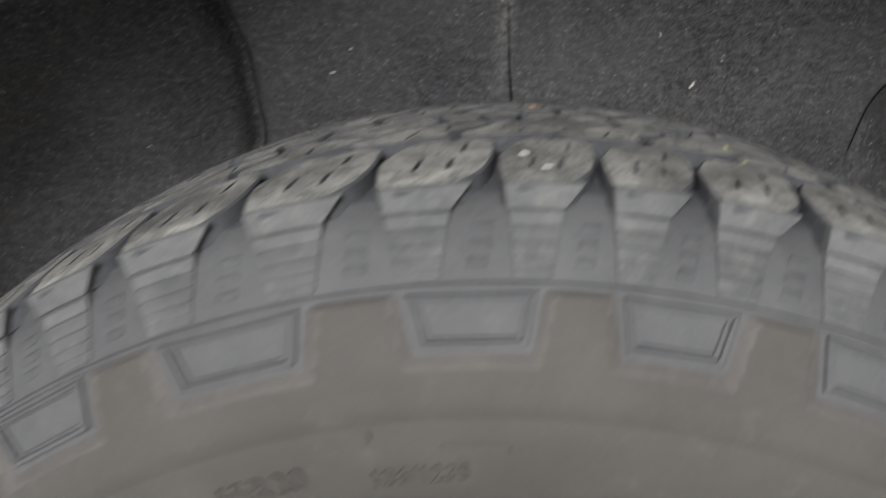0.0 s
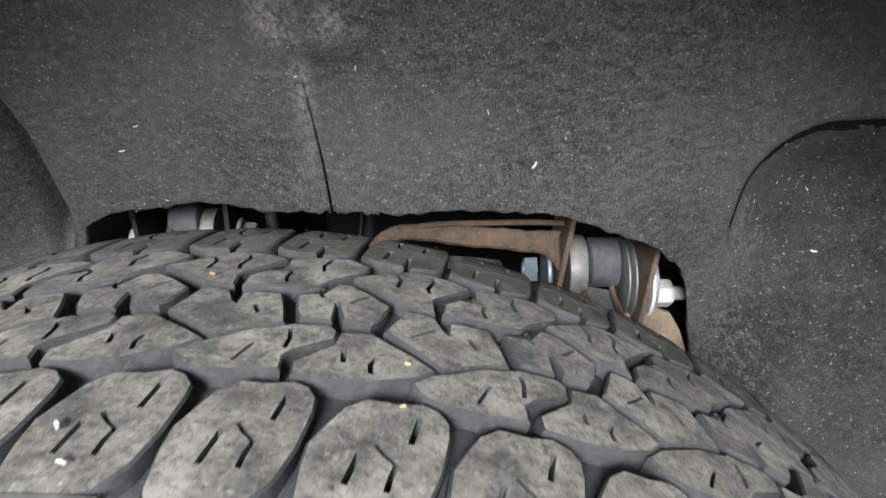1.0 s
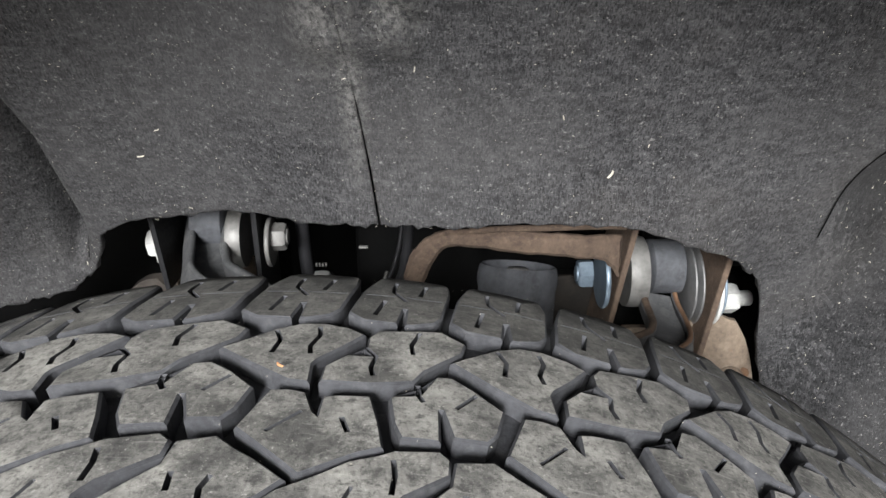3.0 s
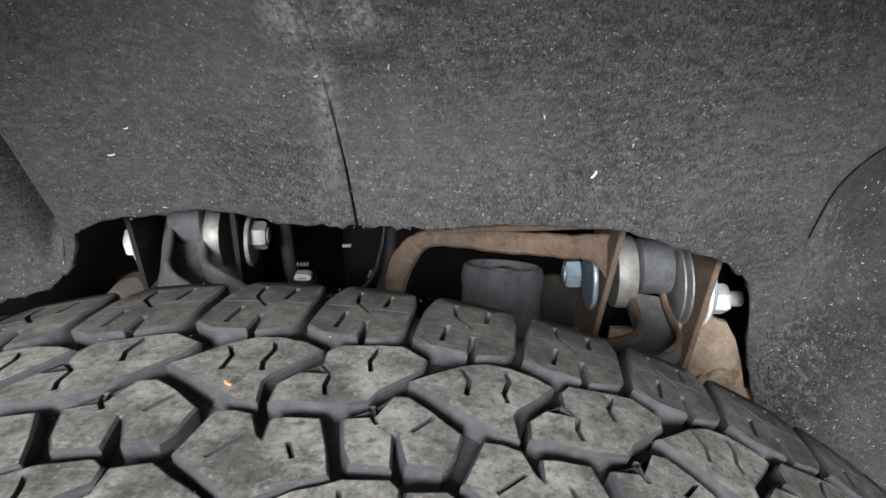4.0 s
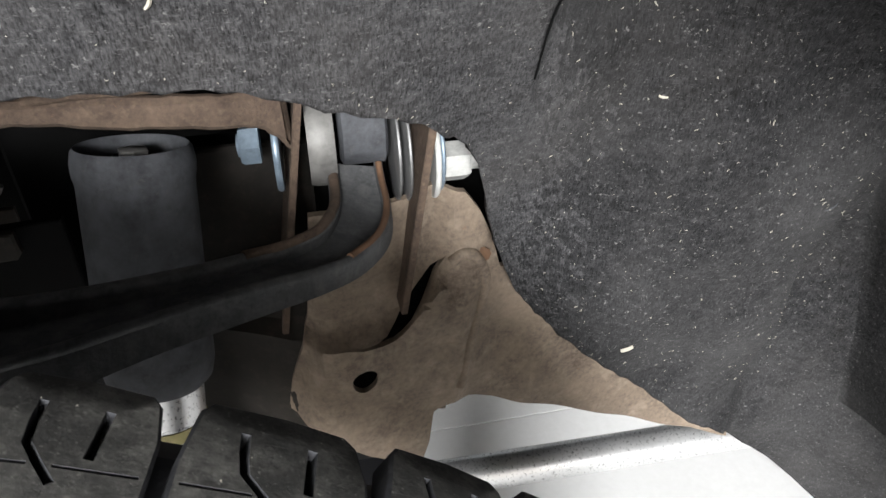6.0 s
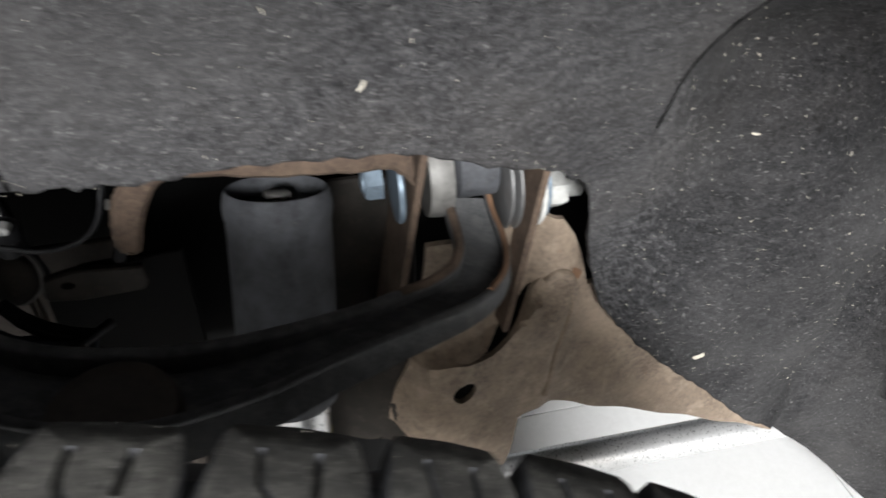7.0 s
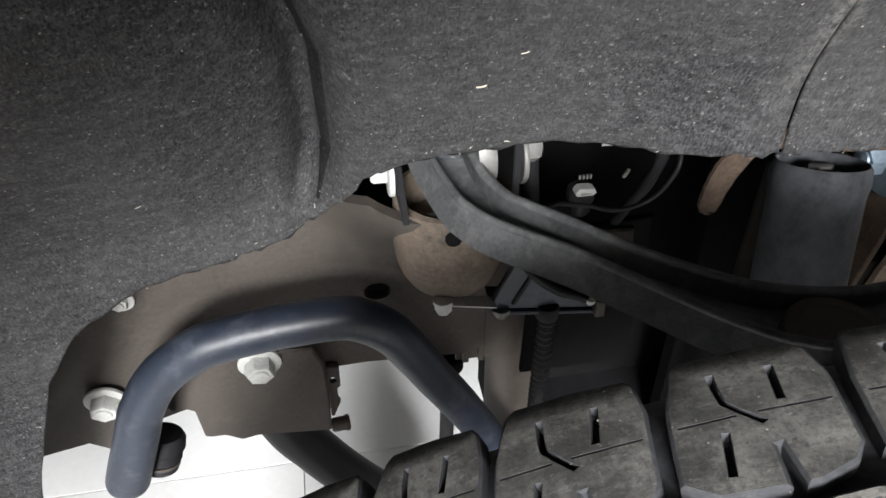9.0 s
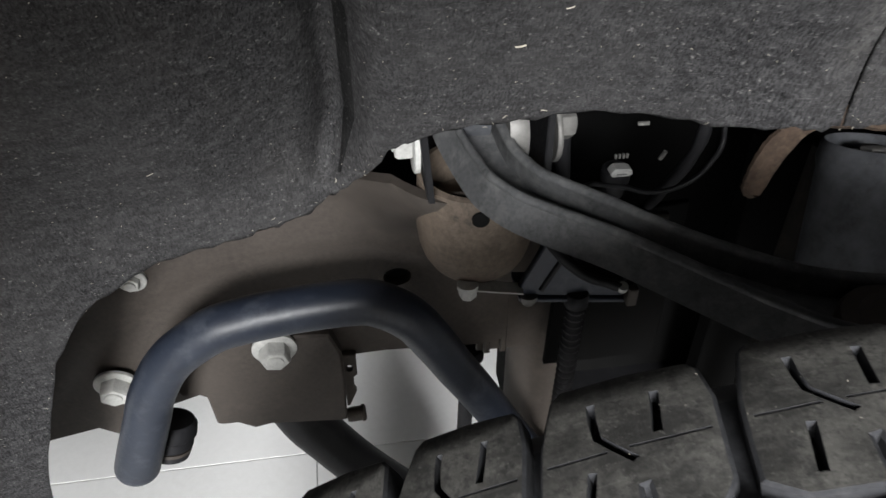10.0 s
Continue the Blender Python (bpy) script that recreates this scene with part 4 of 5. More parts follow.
# Added dark block standing for the unlit depth of the bay.
child(frame_thing, "crossmember", box(0.022, 0.345, 0.95, 1.10, 0.14, 0.80, 0.004), DEEP_SHADE)
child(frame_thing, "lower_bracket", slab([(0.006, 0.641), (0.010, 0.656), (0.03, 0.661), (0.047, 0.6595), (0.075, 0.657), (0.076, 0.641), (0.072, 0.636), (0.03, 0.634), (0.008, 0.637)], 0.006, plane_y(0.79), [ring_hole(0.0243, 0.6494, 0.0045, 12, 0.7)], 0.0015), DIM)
# Three added dark sheets hide the bright floor below the unlit bay.
child(frame_thing, "bay_skirt", slab([(-0.004, 0.48), (0.10, 0.48), (0.10, 0.652), (0.03, 0.648), (0.0, 0.635)], 0.006, plane_y(0.81), (), 0.001), DEEP_SHADE)
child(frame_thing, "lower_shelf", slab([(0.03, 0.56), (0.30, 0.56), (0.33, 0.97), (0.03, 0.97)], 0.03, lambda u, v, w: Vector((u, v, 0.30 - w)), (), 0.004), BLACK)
child(frame_thing, "inner_web", slab([(0.17, 0.26), (0.34, 0.26), (0.355, 0.40), (0.42, 0.43), (0.52, 0.43), (0.52, 0.68), (0.17, 0.68)], 0.02, plane_y(0.84), (), 0.002), DEEP_SHADE)
child(stop_cup, "cup_plate", slab([(-0.084, 0.6445), (-0.048, 0.6365), (-0.048, 0.6350), (-0.084, 0.6430)], 0.012, plane_y(0.742), (), 0.0003), PALE, "thin plate edge under the cup")


def bolt(at, way, hex_r, hex_h, washer_r, mat, label, washer_mat=None, tip=0.0, turn=0.3):
    way = Vector(way).normalized()
    at = Vector(at)
    b = thing("bolt", label, "bolt", at, "suspension bolts")
    if washer_r:
        child(b, "washer", lathe([(washer_r * 0.55, 0.0), (washer_r, 0.0), (washer_r, 0.003), (washer_r * 0.93, 0.004), (washer_r * 0.55, 0.004)], at, way, 28), washer_mat or mat)
    child(b, "head", hexagon(hex_r, hex_h, at + way * 0.003, way, turn), mat)
    if tip:
        child(b, "thread", lathe([(hex_r * 0.5, 0.0), (hex_r * 0.5, tip * 0.9), (hex_r * 0.4, tip)], at + way * (hex_h + 0.002), way, 16), mat)
    else:
        child(b, "dome", lathe([(hex_r * 0.62, 0.0), (hex_r * 0.55, 0.0025), (0.0, 0.0035)], at + way * (hex_h + 0.002), way, 18), mat)
    return b


bolt((-0.391, 0.849, 0.476), (0, -1, -0.12), 0.0135, 0.014, 0.0195, PALE, "pale zinc flange bolt in the brown frame rail")
bolt((-0.243, 0.831, 0.519), (0.05, -1, -0.12), 0.0135, 0.014, 0.0195, PALE, "pale zinc flange bolt in the frame tab", turn=0.8)
bolt((-0.088, 0.747, 0.6465), (0, -0.1, -1), 0.0065, 0.008, 0.0075, PALE, "pale bolt under the bump stop cup")
bolt((-0.347, 0.850, 0.596), (0, -1, -0.1), 0.008, 0.006, 0.0125, PALE, "pale bolt in the rail half hidden by the felt")
bolt((-0.043, 0.748, 0.629), (0, -0.1, -1), 0.0055, 0.004, 0.0065, DULL, "dull bolt under the black hose bracket")
bolt((0.246, 0.762, 0.722), (-1, 0, 0), 0.0125, 0.012, 0.0, BLUE_ZINC, "blue zinc bolt head in the arm mount")
bolt((0.353, 0.765, 0.694), (1, 0, 0), 0.0135, 0.018, 0.0, BRIGHT, "bright zinc nut on the arm mount", tip=0.014)
bolt((-0.118, 0.772, 0.752), (-1, 0, 0), 0.0125, 0.012, 0.022, PALE, "pale zinc nut with a wide washer on the arm mount")
bolt((-0.034, 0.772, 0.756), (1, 0, 0), 0.012, 0.014, 0.0, DULL, "dull zinc bolt head in the arm mount", tip=0.0)


def disc(x, y, z, r, t, mat, label, cat="washer"):
    ob = part("washer", lathe([(r * 0.3, 0.0), (r * 0.97, 0.0), (r, t * 0.3), (r, t * 0.7), (r * 0.97, t), (r * 0.3, t)], (x, y, z), (1, 0, 0), 36), mat)
    return tagged(ob, label, cat, "mount washers")


disc(0.2505, 0.762, 0.718, 0.027, 0.004, BLUE_ZINC, "blue zinc washer against the mount plate")
disc(0.271, 0.765, 0.722, 0.031, 0.016, DULL, "thick grey steel spacer beside the bushing", "spacer")
disc(0.3225, 0.765, 0.712, 0.037, 0.0028, ZINC, "thin bright steel washer beside the bushing")
disc(0.3290, 0.765, 0.711, 0.037, 0.0028, ZINC, "thin bright steel washer beside the bushing")
disc(0.3465, 0.765, 0.706, 0.033, 0.0035, PALE, "pale eccentric washer on the mount plate")
disc(0.3500, 0.763, 0.708, 0.029, 0.003, BLUE_ZINC, "blue zinc washer under the nut")
disc(-0.063, 0.772, 0.756, 0.026, 0.012, DULL, "grey steel spacer beside the bushing", "spacer")
disc(-0.032, 0.770, 0.752, 0.021, 0.0035, DULL, "dull eccentric washer on the mount plate")

# ---- upper control arm ----
arm = thing("control_arm", "black stamped steel upper control arm with raised flanges", "control arm", (0.1, 0.6, 0.72))
OUTER = [(-0.101, 0.805, 0.778), (-0.096, 0.775, 0.768), (-0.090, 0.750, 0.762), (-0.083, 0.720, 0.760), (-0.077, 0.706, 0.760), (-0.068, 0.692, 0.760), (-0.053, 0.677, 0.760), (-0.024, 0.651, 0.760), (0.015, 0.613, 0.757), (0.035, 0.595, 0.755), (0.06, 0.580, 0.751), (0.09, 0.571, 0.748), (0.12, 0.570, 0.745), (0.16, 0.582, 0.740), (0.197, 0.600, 0.735), (0.243, 0.620, 0.729), (0.266, 0.632, 0.723), (0.285, 0.648, 0.716), (0.299, 0.668, 0.710), (0.308, 0.690, 0.705), (0.3125, 0.715, 0.702), (0.3125, 0.738, 0.705), (0.3125, 0.752, 0.712)]
INNER = [(-0.070, 0.805, 0.778), (-0.067, 0.775, 0.768), (-0.063, 0.745, 0.762), (-0.058, 0.730, 0.760), (-0.052, 0.715, 0.760), (-0.043, 0.704, 0.760), (-0.021, 0.683, 0.759), (0.007, 0.655, 0.757), (0.04, 0.633, 0.753), (0.07, 0.621, 0.748), (0.112, 0.616, 0.742), (0.15, 0.620, 0.737), (0.2, 0.633, 0.731), (0.234, 0.648, 0.725), (0.25, 0.657, 0.721), (0.263, 0.667, 0.718), (0.272, 0.678, 0.715), (0.279, 0.695, 0.712), (0.283, 0.715, 0.708), (0.284, 0.736, 0.710), (0.284, 0.752, 0.718)]


def flare_at(s):
    """How far the outer flange's foot stands out, from the front end (0) to the rear end (1)."""
    return 0.008 * (1 - 0.85 * smooth01(0.50, 0.82, s))


def drop_at(s):
    return 0.0205 - 0.0075 * smooth01(0.45, 0.78, s)


def sideways(pts, i):
    d = pts[min(i + 1, len(pts) - 1)] - pts[max(i - 1, 0)]
    return Vector((-d.y, d.x, 0)).normalized()


def wall_band(line, low, thick, roll, flare=None):
    """A flange with a rolled top edge along a line; low(s) is its height, flare(s) how far its foot stands out."""
    bm = bmesh.new()
    pts = spline(line, 7)
    rows = []
    for i, p in enumerate(pts):
        s = sideways(pts, i)
        f = i / (len(pts) - 1)
        foot = p - s * (flare(f) if flare else 0.0) - Vector((0, 0, low(f)))
        neck = p - Vector((0, 0, roll * 1.6))
        ring = [p + s * roll * math.cos(a) + Vector((0, 0, roll * (math.sin(a) - 1))) for a in (math.pi * k / 8 for k in range(9))]
        ring += [neck - s * thick / 2, foot - s * thick / 2, foot + s * thick / 2, neck + s * thick / 2]
        rows.append([bm.verts.new(q) for q in ring])
    n = len(rows[0])
    for a, b in zip(rows, rows[1:]):
        for k in range(n):
            bm.faces.new((a[k], a[(k + 1) % n], b[(k + 1) % n], b[k]))
    bm.faces.new(rows[0])
    bm.faces.new(rows[-1])
    return bm


outer_flange = child(arm, "outer_flange", wall_band(OUTER, drop_at, 0.0045, 0.0027, flare_at), ARM_PAINT)
inner_flange = child(arm, "inner_flange", wall_band(INNER, drop_at, 0.0055, 0.0036), ARM_PAINT)


def evenly(line, count):
    """Places at even steps along a line."""
    pts = spline(line, 7)
    run = [0.0]
    for p, q in zip(pts, pts[1:]):
        run.append(run[-1] + (q - p).length)
    out = []
    for k in range(count):
        d = run[-1] * k / (count - 1)
        i = min(max(int(np.searchsorted(run, d)), 1), len(run) - 1)
        out.append(pts[i - 1].lerp(pts[i], (d - run[i - 1]) / (run[i] - run[i - 1])))
    return out


bm = bmesh.new()
rows = []
oo, nn = evenly(OUTER, 120), evenly(INNER, 120)
for i, (p, q) in enumerate(zip(oo, nn)):
    f = i / (len(oo) - 1)
    foot, d = p - sideways(oo, i) * flare_at(f), drop_at(f)
    rows.append([bm.verts.new(foot - Vector((0, 0, e))) for e in (d - 0.004, d)] + [bm.verts.new(q - Vector((0, 0, e))) for e in (d, d - 0.004)])
for a, b in zip(rows, rows[1:]):
    for k in range(4):
        bm.faces.new((a[k], a[(k + 1) % 4], b[(k + 1) % 4], b[k]))
child(arm, "web", bm, ARM_PAINT)
child(arm, "ball_joint_cap", lathe([(0.029, 0), (0.029, 0.033), (0.0275, 0.0365), (0.020, 0.0385), (0.018, 0.0375), (0.0, 0.0375)], (0.0964, 0.588, 0.702), (0, -0.06, 1), 40), FRAME, "dull brown ball joint cap")
for x, y, z in ((0.290, 0.762, 0.728), (-0.098, 0.79, 0.765)):
    child(arm, "bushing", lathe([(0.020, 0), (0.0235, 0.002), (0.0235, 0.027), (0.020, 0.029)], (x, y, z), (1, 0, 0)), BOOT, "dull grey bushing sleeve")
child(outer_flange, "rust_edge", sweep(spline([(0.3127, 0.751, 0.7105), (0.3127, 0.738, 0.7038), (0.3127, 0.715, 0.7008), (0.3078, 0.690, 0.7042), (0.2988, 0.668, 0.7092), (0.285, 0.648, 0.7152)], 5), 0.0021, 10), ORANGE_RUST, "rusty flange edge by the bushing")
child(inner_flange, "rust_edge", sweep(spline([(0.284, 0.751, 0.7165), (0.284, 0.736, 0.7085), (0.283, 0.715, 0.7065), (0.279, 0.695, 0.7105), (0.272, 0.678, 0.7135), (0.263, 0.667, 0.7165), (0.25, 0.657, 0.7195), (0.234, 0.648, 0.7235)], 5), 0.0030, 10), RUST, "brown rusty flange edge by the bushing")
child(outer_flange, "rust_edge", sweep(spline([(-0.101, 0.804, 0.7775), (-0.0982, 0.788, 0.7722), (-0.0958, 0.774, 0.7677)], 5), 0.0032, 10), ORANGE_RUST, "rusty flange edge by the bushing")

# ---- shock absorber ----
SHOCK_TOP, SHOCK_DIR = Vector((0.1765, 0.7372, 0.7425)), Vector((-0.079, -0.305, -1.0)).normalized()
shock = thing("shock_absorber", "grey shock absorber boot with a labelled silver body", "shock absorber", SHOCK_TOP)
child(shock, "boot", lathe([(0.0280, 0.014), (0.0285, 0.002), (0.0300, 0.000), (0.0318, 0.002), (0.0330, 0.009), (0.0328, 0.015), (0.0317, 0.020), (0.0319, 0.060), (0.0323, 0.10), (0.0328, 0.125), (0.0328, 0.134), (0.031, 0.143), (0.0265, 0.148)], SHOCK_TOP, SHOCK_DIR, 40), BOOT)
top_rim = child(shock, "top_rim", lathe([(0.0, 0.006), (0.011, 0.006), (0.013, 0.011), (0.0275, 0.012), (0.0284, 0.0135)], SHOCK_TOP, SHOCK_DIR), BLACK_PLASTIC, "black rubber top rim")
child(top_rim, "top_nut", hexagon(0.0085, 0.004, SHOCK_TOP + SHOCK_DIR * 0.006, -SHOCK_DIR), DULL, "dull steel nut")
shock_body = child(shock, "body", lathe([(0.0245, 0.135), (0.0245, 0.45)], SHOCK_TOP, SHOCK_DIR, 36), SILVER)
child(shock_body, "label", lathe([(0.0249, 0.175), (0.0249, 0.26)], SHOCK_TOP, SHOCK_DIR, 36), WHITE, "pale printed label")
child(shock_body, "label_band", lathe([(0.0252, 0.172), (0.0252, 0.180)], SHOCK_TOP, SHOCK_DIR, 36), YELLOW, "yellow band on the label")

# ---- sway bar ----
sway = thing("sway_bar", "blue-black painted steel sway bar", "sway bar", (-0.2, 0.79, 0.6))
bar_line = spline([(-0.3725, 0.782, 0.434), (-0.3695, 0.782, 0.443), (-0.362, 0.782, 0.463), (-0.348, 0.782, 0.499), (-0.335, 0.782, 0.533), (-0.313, 0.782, 0.567), (-0.280, 0.782, 0.592), (-0.255, 0.782, 0.600), (-0.215, 0.782, 0.606), (-0.170, 0.782, 0.608), (-0.150, 0.782, 0.603), (-0.127, 0.783, 0.584), (-0.109, 0.786, 0.553), (-0.088, 0.792, 0.509), (-0.066, 0.800, 0.463), (-0.02, 0.82, 0.36), (0.03, 0.84, 0.26)], 9)
child(sway, "bar", sweep(bar_line, 0.0180, 32, lambda s: (1.0 + 0.07 * smooth01(0.32, 0.10, s)) * (1.0 if s > 0.06 else 0.72 + 0.28 * math.sqrt(max(0.0, 1 - (1 - s / 0.06) ** 2)))), BAR)
BUSHING, BUSHING_WAY = (-0.343, 0.815, 0.452), (-0.22, -0.35, -1.0)
end_bushing = child(sway, "end_bushing", lathe([(0.007, -0.005), (0.019, -0.005), (0.022, 0.0), (0.022, 0.009), (0.0185, 0.012), (0.0195, 0.016), (0.0195, 0.020), (0.0165, 0.023), (0.0175, 0.027), (0.0165, 0.032), (0.010, 0.036), (0.0, 0.036)], BUSHING, BUSHING_WAY, 32), BLACK_PLASTIC, "black ribbed rubber bushing")
child(end_bushing, "end_collar", lathe([(0.0160, 0.0225), (0.0182, 0.023), (0.0182, 0.0260), (0.0160, 0.0265)], BUSHING, BUSHING_WAY, 32), FRAME, "brown steel collar")

link = thing("drop_link", "black suspension drop link with a rubber boot", "drop link", (-0.057, 0.90, 0.418))
child(link, "boot", lathe([(0.007, 0.0), (0.013, 0.002), (0.0155, 0.007), (0.0155, 0.015), (0.012, 0.021), (0.007, 0.023)], (-0.057, 0.90, 0.418), (0, 0, -1), 24), BLACK_PLASTIC)
child(link, "rod", lathe([(0.0085, 0.02), (0.0085, 0.26)], (-0.057, 0.90, 0.418), (-0.03, 0, -1), 18), BLACK)

# ---- hoses, brackets, cables ----
bracket = thing("hose_bracket", "black steel hose bracket under the control arm", "bracket", (-0.01, 0.745, 0.64))
child(bracket, "plate", slab([(-0.052, 0.633), (-0.034, 0.674), (-0.028, 0.676), (-0.022, 0.672), (-0.012, 0.652), (0.004, 0.636), (0.034, 0.629), (0.037, 0.617), (-0.05, 0.629)], 0.005, plane_y(0.748), (), 0.0012), BAR)
child(bracket, "fold", sweep([Vector((-0.034, 0.748, 0.633)), Vector((-0.018, 0.748, 0.666))], 0.0022, 10), BLACK)
child(bracket, "foot", slab([(-0.05, 0.629), (0.037, 0.617), (0.037, 0.613), (-0.05, 0.625)], 0.03, plane_y(0.745), (), 0.001), BAR)
child(bracket, "curved_plate", slab([(-0.016, 0.652), (-0.009, 0.637), (0.000, 0.627), (0.019, 0.6155), (0.036, 0.612), (0.037, 0.6155), (0.022, 0.620), (0.007, 0.629), (-0.004, 0.640), (-0.012, 0.654)], 0.012, plane_y(0.768), (), 0.001), BLACK)
hose = thing("corrugated_hose", "black corrugated plastic hose hanging from the bracket", "hose", (-0.004, 0.745, 0.62))
line = [Vector((-0.006, 0.748, 0.62)).lerp(Vector((-0.007, 0.752, 0.36)), k / 150) for k in range(151)]
child(hose, "tube", sweep(line, 0.0072, 14, lambda s: 1.0 + 0.13 * math.sin(s * 2 * math.pi * 37)), BLACK_PLASTIC)
child(hose, "fitting", lathe([(0.0075, 0.0), (0.009, 0.002), (0.009, 0.012), (0.0075, 0.014)], (-0.0062, 0.748, 0.627), (0.02, 0.1, -1), 18), BLACK_PLASTIC)
brake_line = sweep(spline([(-0.045, 0.765, 0.69), (-0.024, 0.745, 0.666), (-0.005, 0.742, 0.648), (0.012, 0.742, 0.639), (0.028, 0.744, 0.632), (0.05, 0.77, 0.628)], 8), 0.0035, 12)
tagged(part("brake_line", brake_line, BLACK), "thin black brake line looped under the arm", "brake line")
clip = thing("line_clip", "small pale clip holding the brake line", "clip", (0.031, 0.742, 0.63))
child(clip, "jaw", box(0.0295, 0.0365, 0.738, 0.75, 0.616, 0.632, 0.001), FRAME)
child(clip, "tongue", lathe([(0.003, 0.0), (0.004, 0.002), (0.004, 0.006)], (0.024, 0.741, 0.631), (0, -0.3, 1), 12), PALE)
plug = thing("wire_plug", "black wire plug with a white collar", "plug", (0.015, 0.75, 0.715))
child(plug, "collar", slab([(0.0055, 0.7265), (0.007, 0.7245), (0.0185, 0.7245), (0.0205, 0.7265), (0.0195, 0.7290), (0.0165, 0.7303), (0.0085, 0.7307), (0.0065, 0.7290)], 0.008, plane_y(0.749), [[(0.0095, 0.7262), (0.0165, 0.7262), (0.0165, 0.7272), (0.0095, 0.7274)]], 0.0008), WHITE, "white collar")
for k in range(4):
    child(plug, "pin", box(0.0085 + 0.0026 * k, 0.0098 + 0.0026 * k, 0.754, 0.756, 0.7355, 0.7385, 0.0003), DULL, "small pale pin")
child(plug, "shell", lathe([(0.008, 0.0), (0.0098, 0.002), (0.0098, 0.010), (0.0075, 0.012), (0.0080, 0.020), (0.0055, 0.023)], (0.013, 0.760, 0.726), (0, 0, -1), 18), BLACK)
cable = sweep(spline([(-0.026, 0.752, 0.6918), (-0.027, 0.747, 0.7042), (-0.021, 0.747, 0.7167), (-0.009, 0.747, 0.7225), (0.001, 0.747, 0.7209), (0.017, 0.747, 0.7173), (0.029, 0.747, 0.7128), (0.0415, 0.747, 0.7118), (0.055, 0.747, 0.7151), (0.0654, 0.747, 0.7223), (0.0723, 0.747, 0.7332), (0.0762, 0.747, 0.7452), (0.08, 0.758, 0.76), (0.084, 0.775, 0.8)], 8), 0.0017, 10)
tagged(part("wire_loop", cable, BLACK), "thin black wire looped from the plug", "wire")
bay_cap = thing("round_cap", "dull grey round cap under the wires in the bay", "cap", (-0.014, 0.79, 0.66))
child(bay_cap, "dome", lathe([(0.0205, 0.010), (0.0205, 0.0), (0.0185, -0.003), (0.012, -0.0055), (0.0, -0.006)], (-0.0135, 0.795, 0.658), (0.15, 1, -0.3), 28), DIM)
child(bay_cap, "rim", lathe([(0.0205, 0.004), (0.0225, 0.004), (0.0225, 0.008), (0.0205, 0.008)], (-0.0135, 0.795, 0.658), (0.15, 1, -0.3), 28), DULL, "thin metal rim")
sleeve = sweep(spline([(0.088, 0.80, 0.80), (0.086, 0.79, 0.755), (0.080, 0.785, 0.715), (0.060, 0.80, 0.66)], 8), 0.0045, 14, lambda s: 1.0 + 0.1 * math.sin(s * 120))
tagged(part("wire_sleeve", sleeve, BLACK_PLASTIC), "black corrugated wire sleeve in the bay", "wire sleeve")
far_cable = sweep(spline([(-0.02, 0.83, 0.82), (-0.012, 0.815, 0.76), (-0.008, 0.81, 0.70), (0.0, 0.82, 0.64)], 8), 0.006, 12)
tagged(part("wire_sleeve", far_cable, BLACK_PLASTIC), "black wire sleeve running down the bay", "wire sleeve")
for at, way in (((0.064, 0.80, 0.705), (0.3, -0.3, 1)), ((0.045, 0.80, 0.733), (1.0, -0.2, 0.1)), ((0.075, 0.80, 0.686), (0.6, -0.3, 1))):
    tie = sweep([Vector(at) - Vector(way).normalized() * 0.004, Vector(at) + Vector(way).normalized() * 0.004], 0.0016, 6)
    tagged(part("cable_tie", tie, DULL), "small pale cable tie end in the bay", "cable tie", "pale tie ends")

# ---- lower arm, pipe ----
lower = sweep(spline([(-0.35, 1.13, 0.50), (-0.32, 1.04, 0.43), (-0.285, 0.975, 0.355), (-0.252, 0.95, 0.282), (-0.222, 0.945, 0.230), (-0.190, 0.94, 0.182), (-0.150, 0.935, 0.132), (-0.10, 0.93, 0.075)], 8), 0.029, 24)
tagged(part("lower_arm", lower, BLACK), "black curved lower suspension arm near the floor", "suspension arm")
step_pipe = thing("side_pipe", "silver steel pipe running beneath the vehicle", "pipe", (0.9, 0.88, 0.19))
child(step_pipe, "tube", sweep([Vector((0.30, 0.887, 0.178)), Vector((1.7, 0.862, 0.178))], 0.022, 32), SILVER)

# ---- added dark panels, mostly unseen, that keep light out of the bay ----
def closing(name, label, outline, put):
    tagged(part(name, slab(outline, 0.02, put), DEEP_SHADE), label, "panel", kind="structure")


closing("wall_engine_bay", "added near-black backdrop for the unlit bay", [(-1.0, 0.42), (0.46, 0.42), (0.48, 0.50), (0.62, 0.50), (0.64, 0.42), (1.0, 0.42), (1.0, 1.3), (-1.0, 1.3)], plane_y(1.12))
closing("wall_front", "unseen dark panel keeping light out of the bay at the front", [(0.2, 0.42), (1.12, 0.42), (1.12, 1.3), (0.2, 1.3)], plane_x(-0.98))
closing("wall_rear", "unseen dark panel keeping light out of the bay at the rear", [(0.2, 0.42), (1.12, 0.42), (1.12, 1.3), (0.2, 1.3)], plane_x(0.96))
closing("underbody", "unseen dark underside of the vehicle, added to block light", [(-0.98, 1.14), (2.6, 1.14), (2.6, 2.0), (-0.98, 2.0)], lambda u, v, w: Vector((u, v, 0.5 + w)))
closing("underbody_rear", "unseen dark underside of the vehicle, added to block light", [(0.98, 0.3), (2.6, 0.3), (2.6, 1.14), (0.98, 1.14)], lambda u, v, w: Vector((u, v, 0.5 + w)))
closing("ceiling_engine_bay", "unseen dark panel keeping light out of the bay from above", [(-1.0, 0.24), (1.0, 0.24), (1.0, 1.14), (-1.0, 1.14)], lambda u, v, w: Vector((u, v, 1.26 + w)))

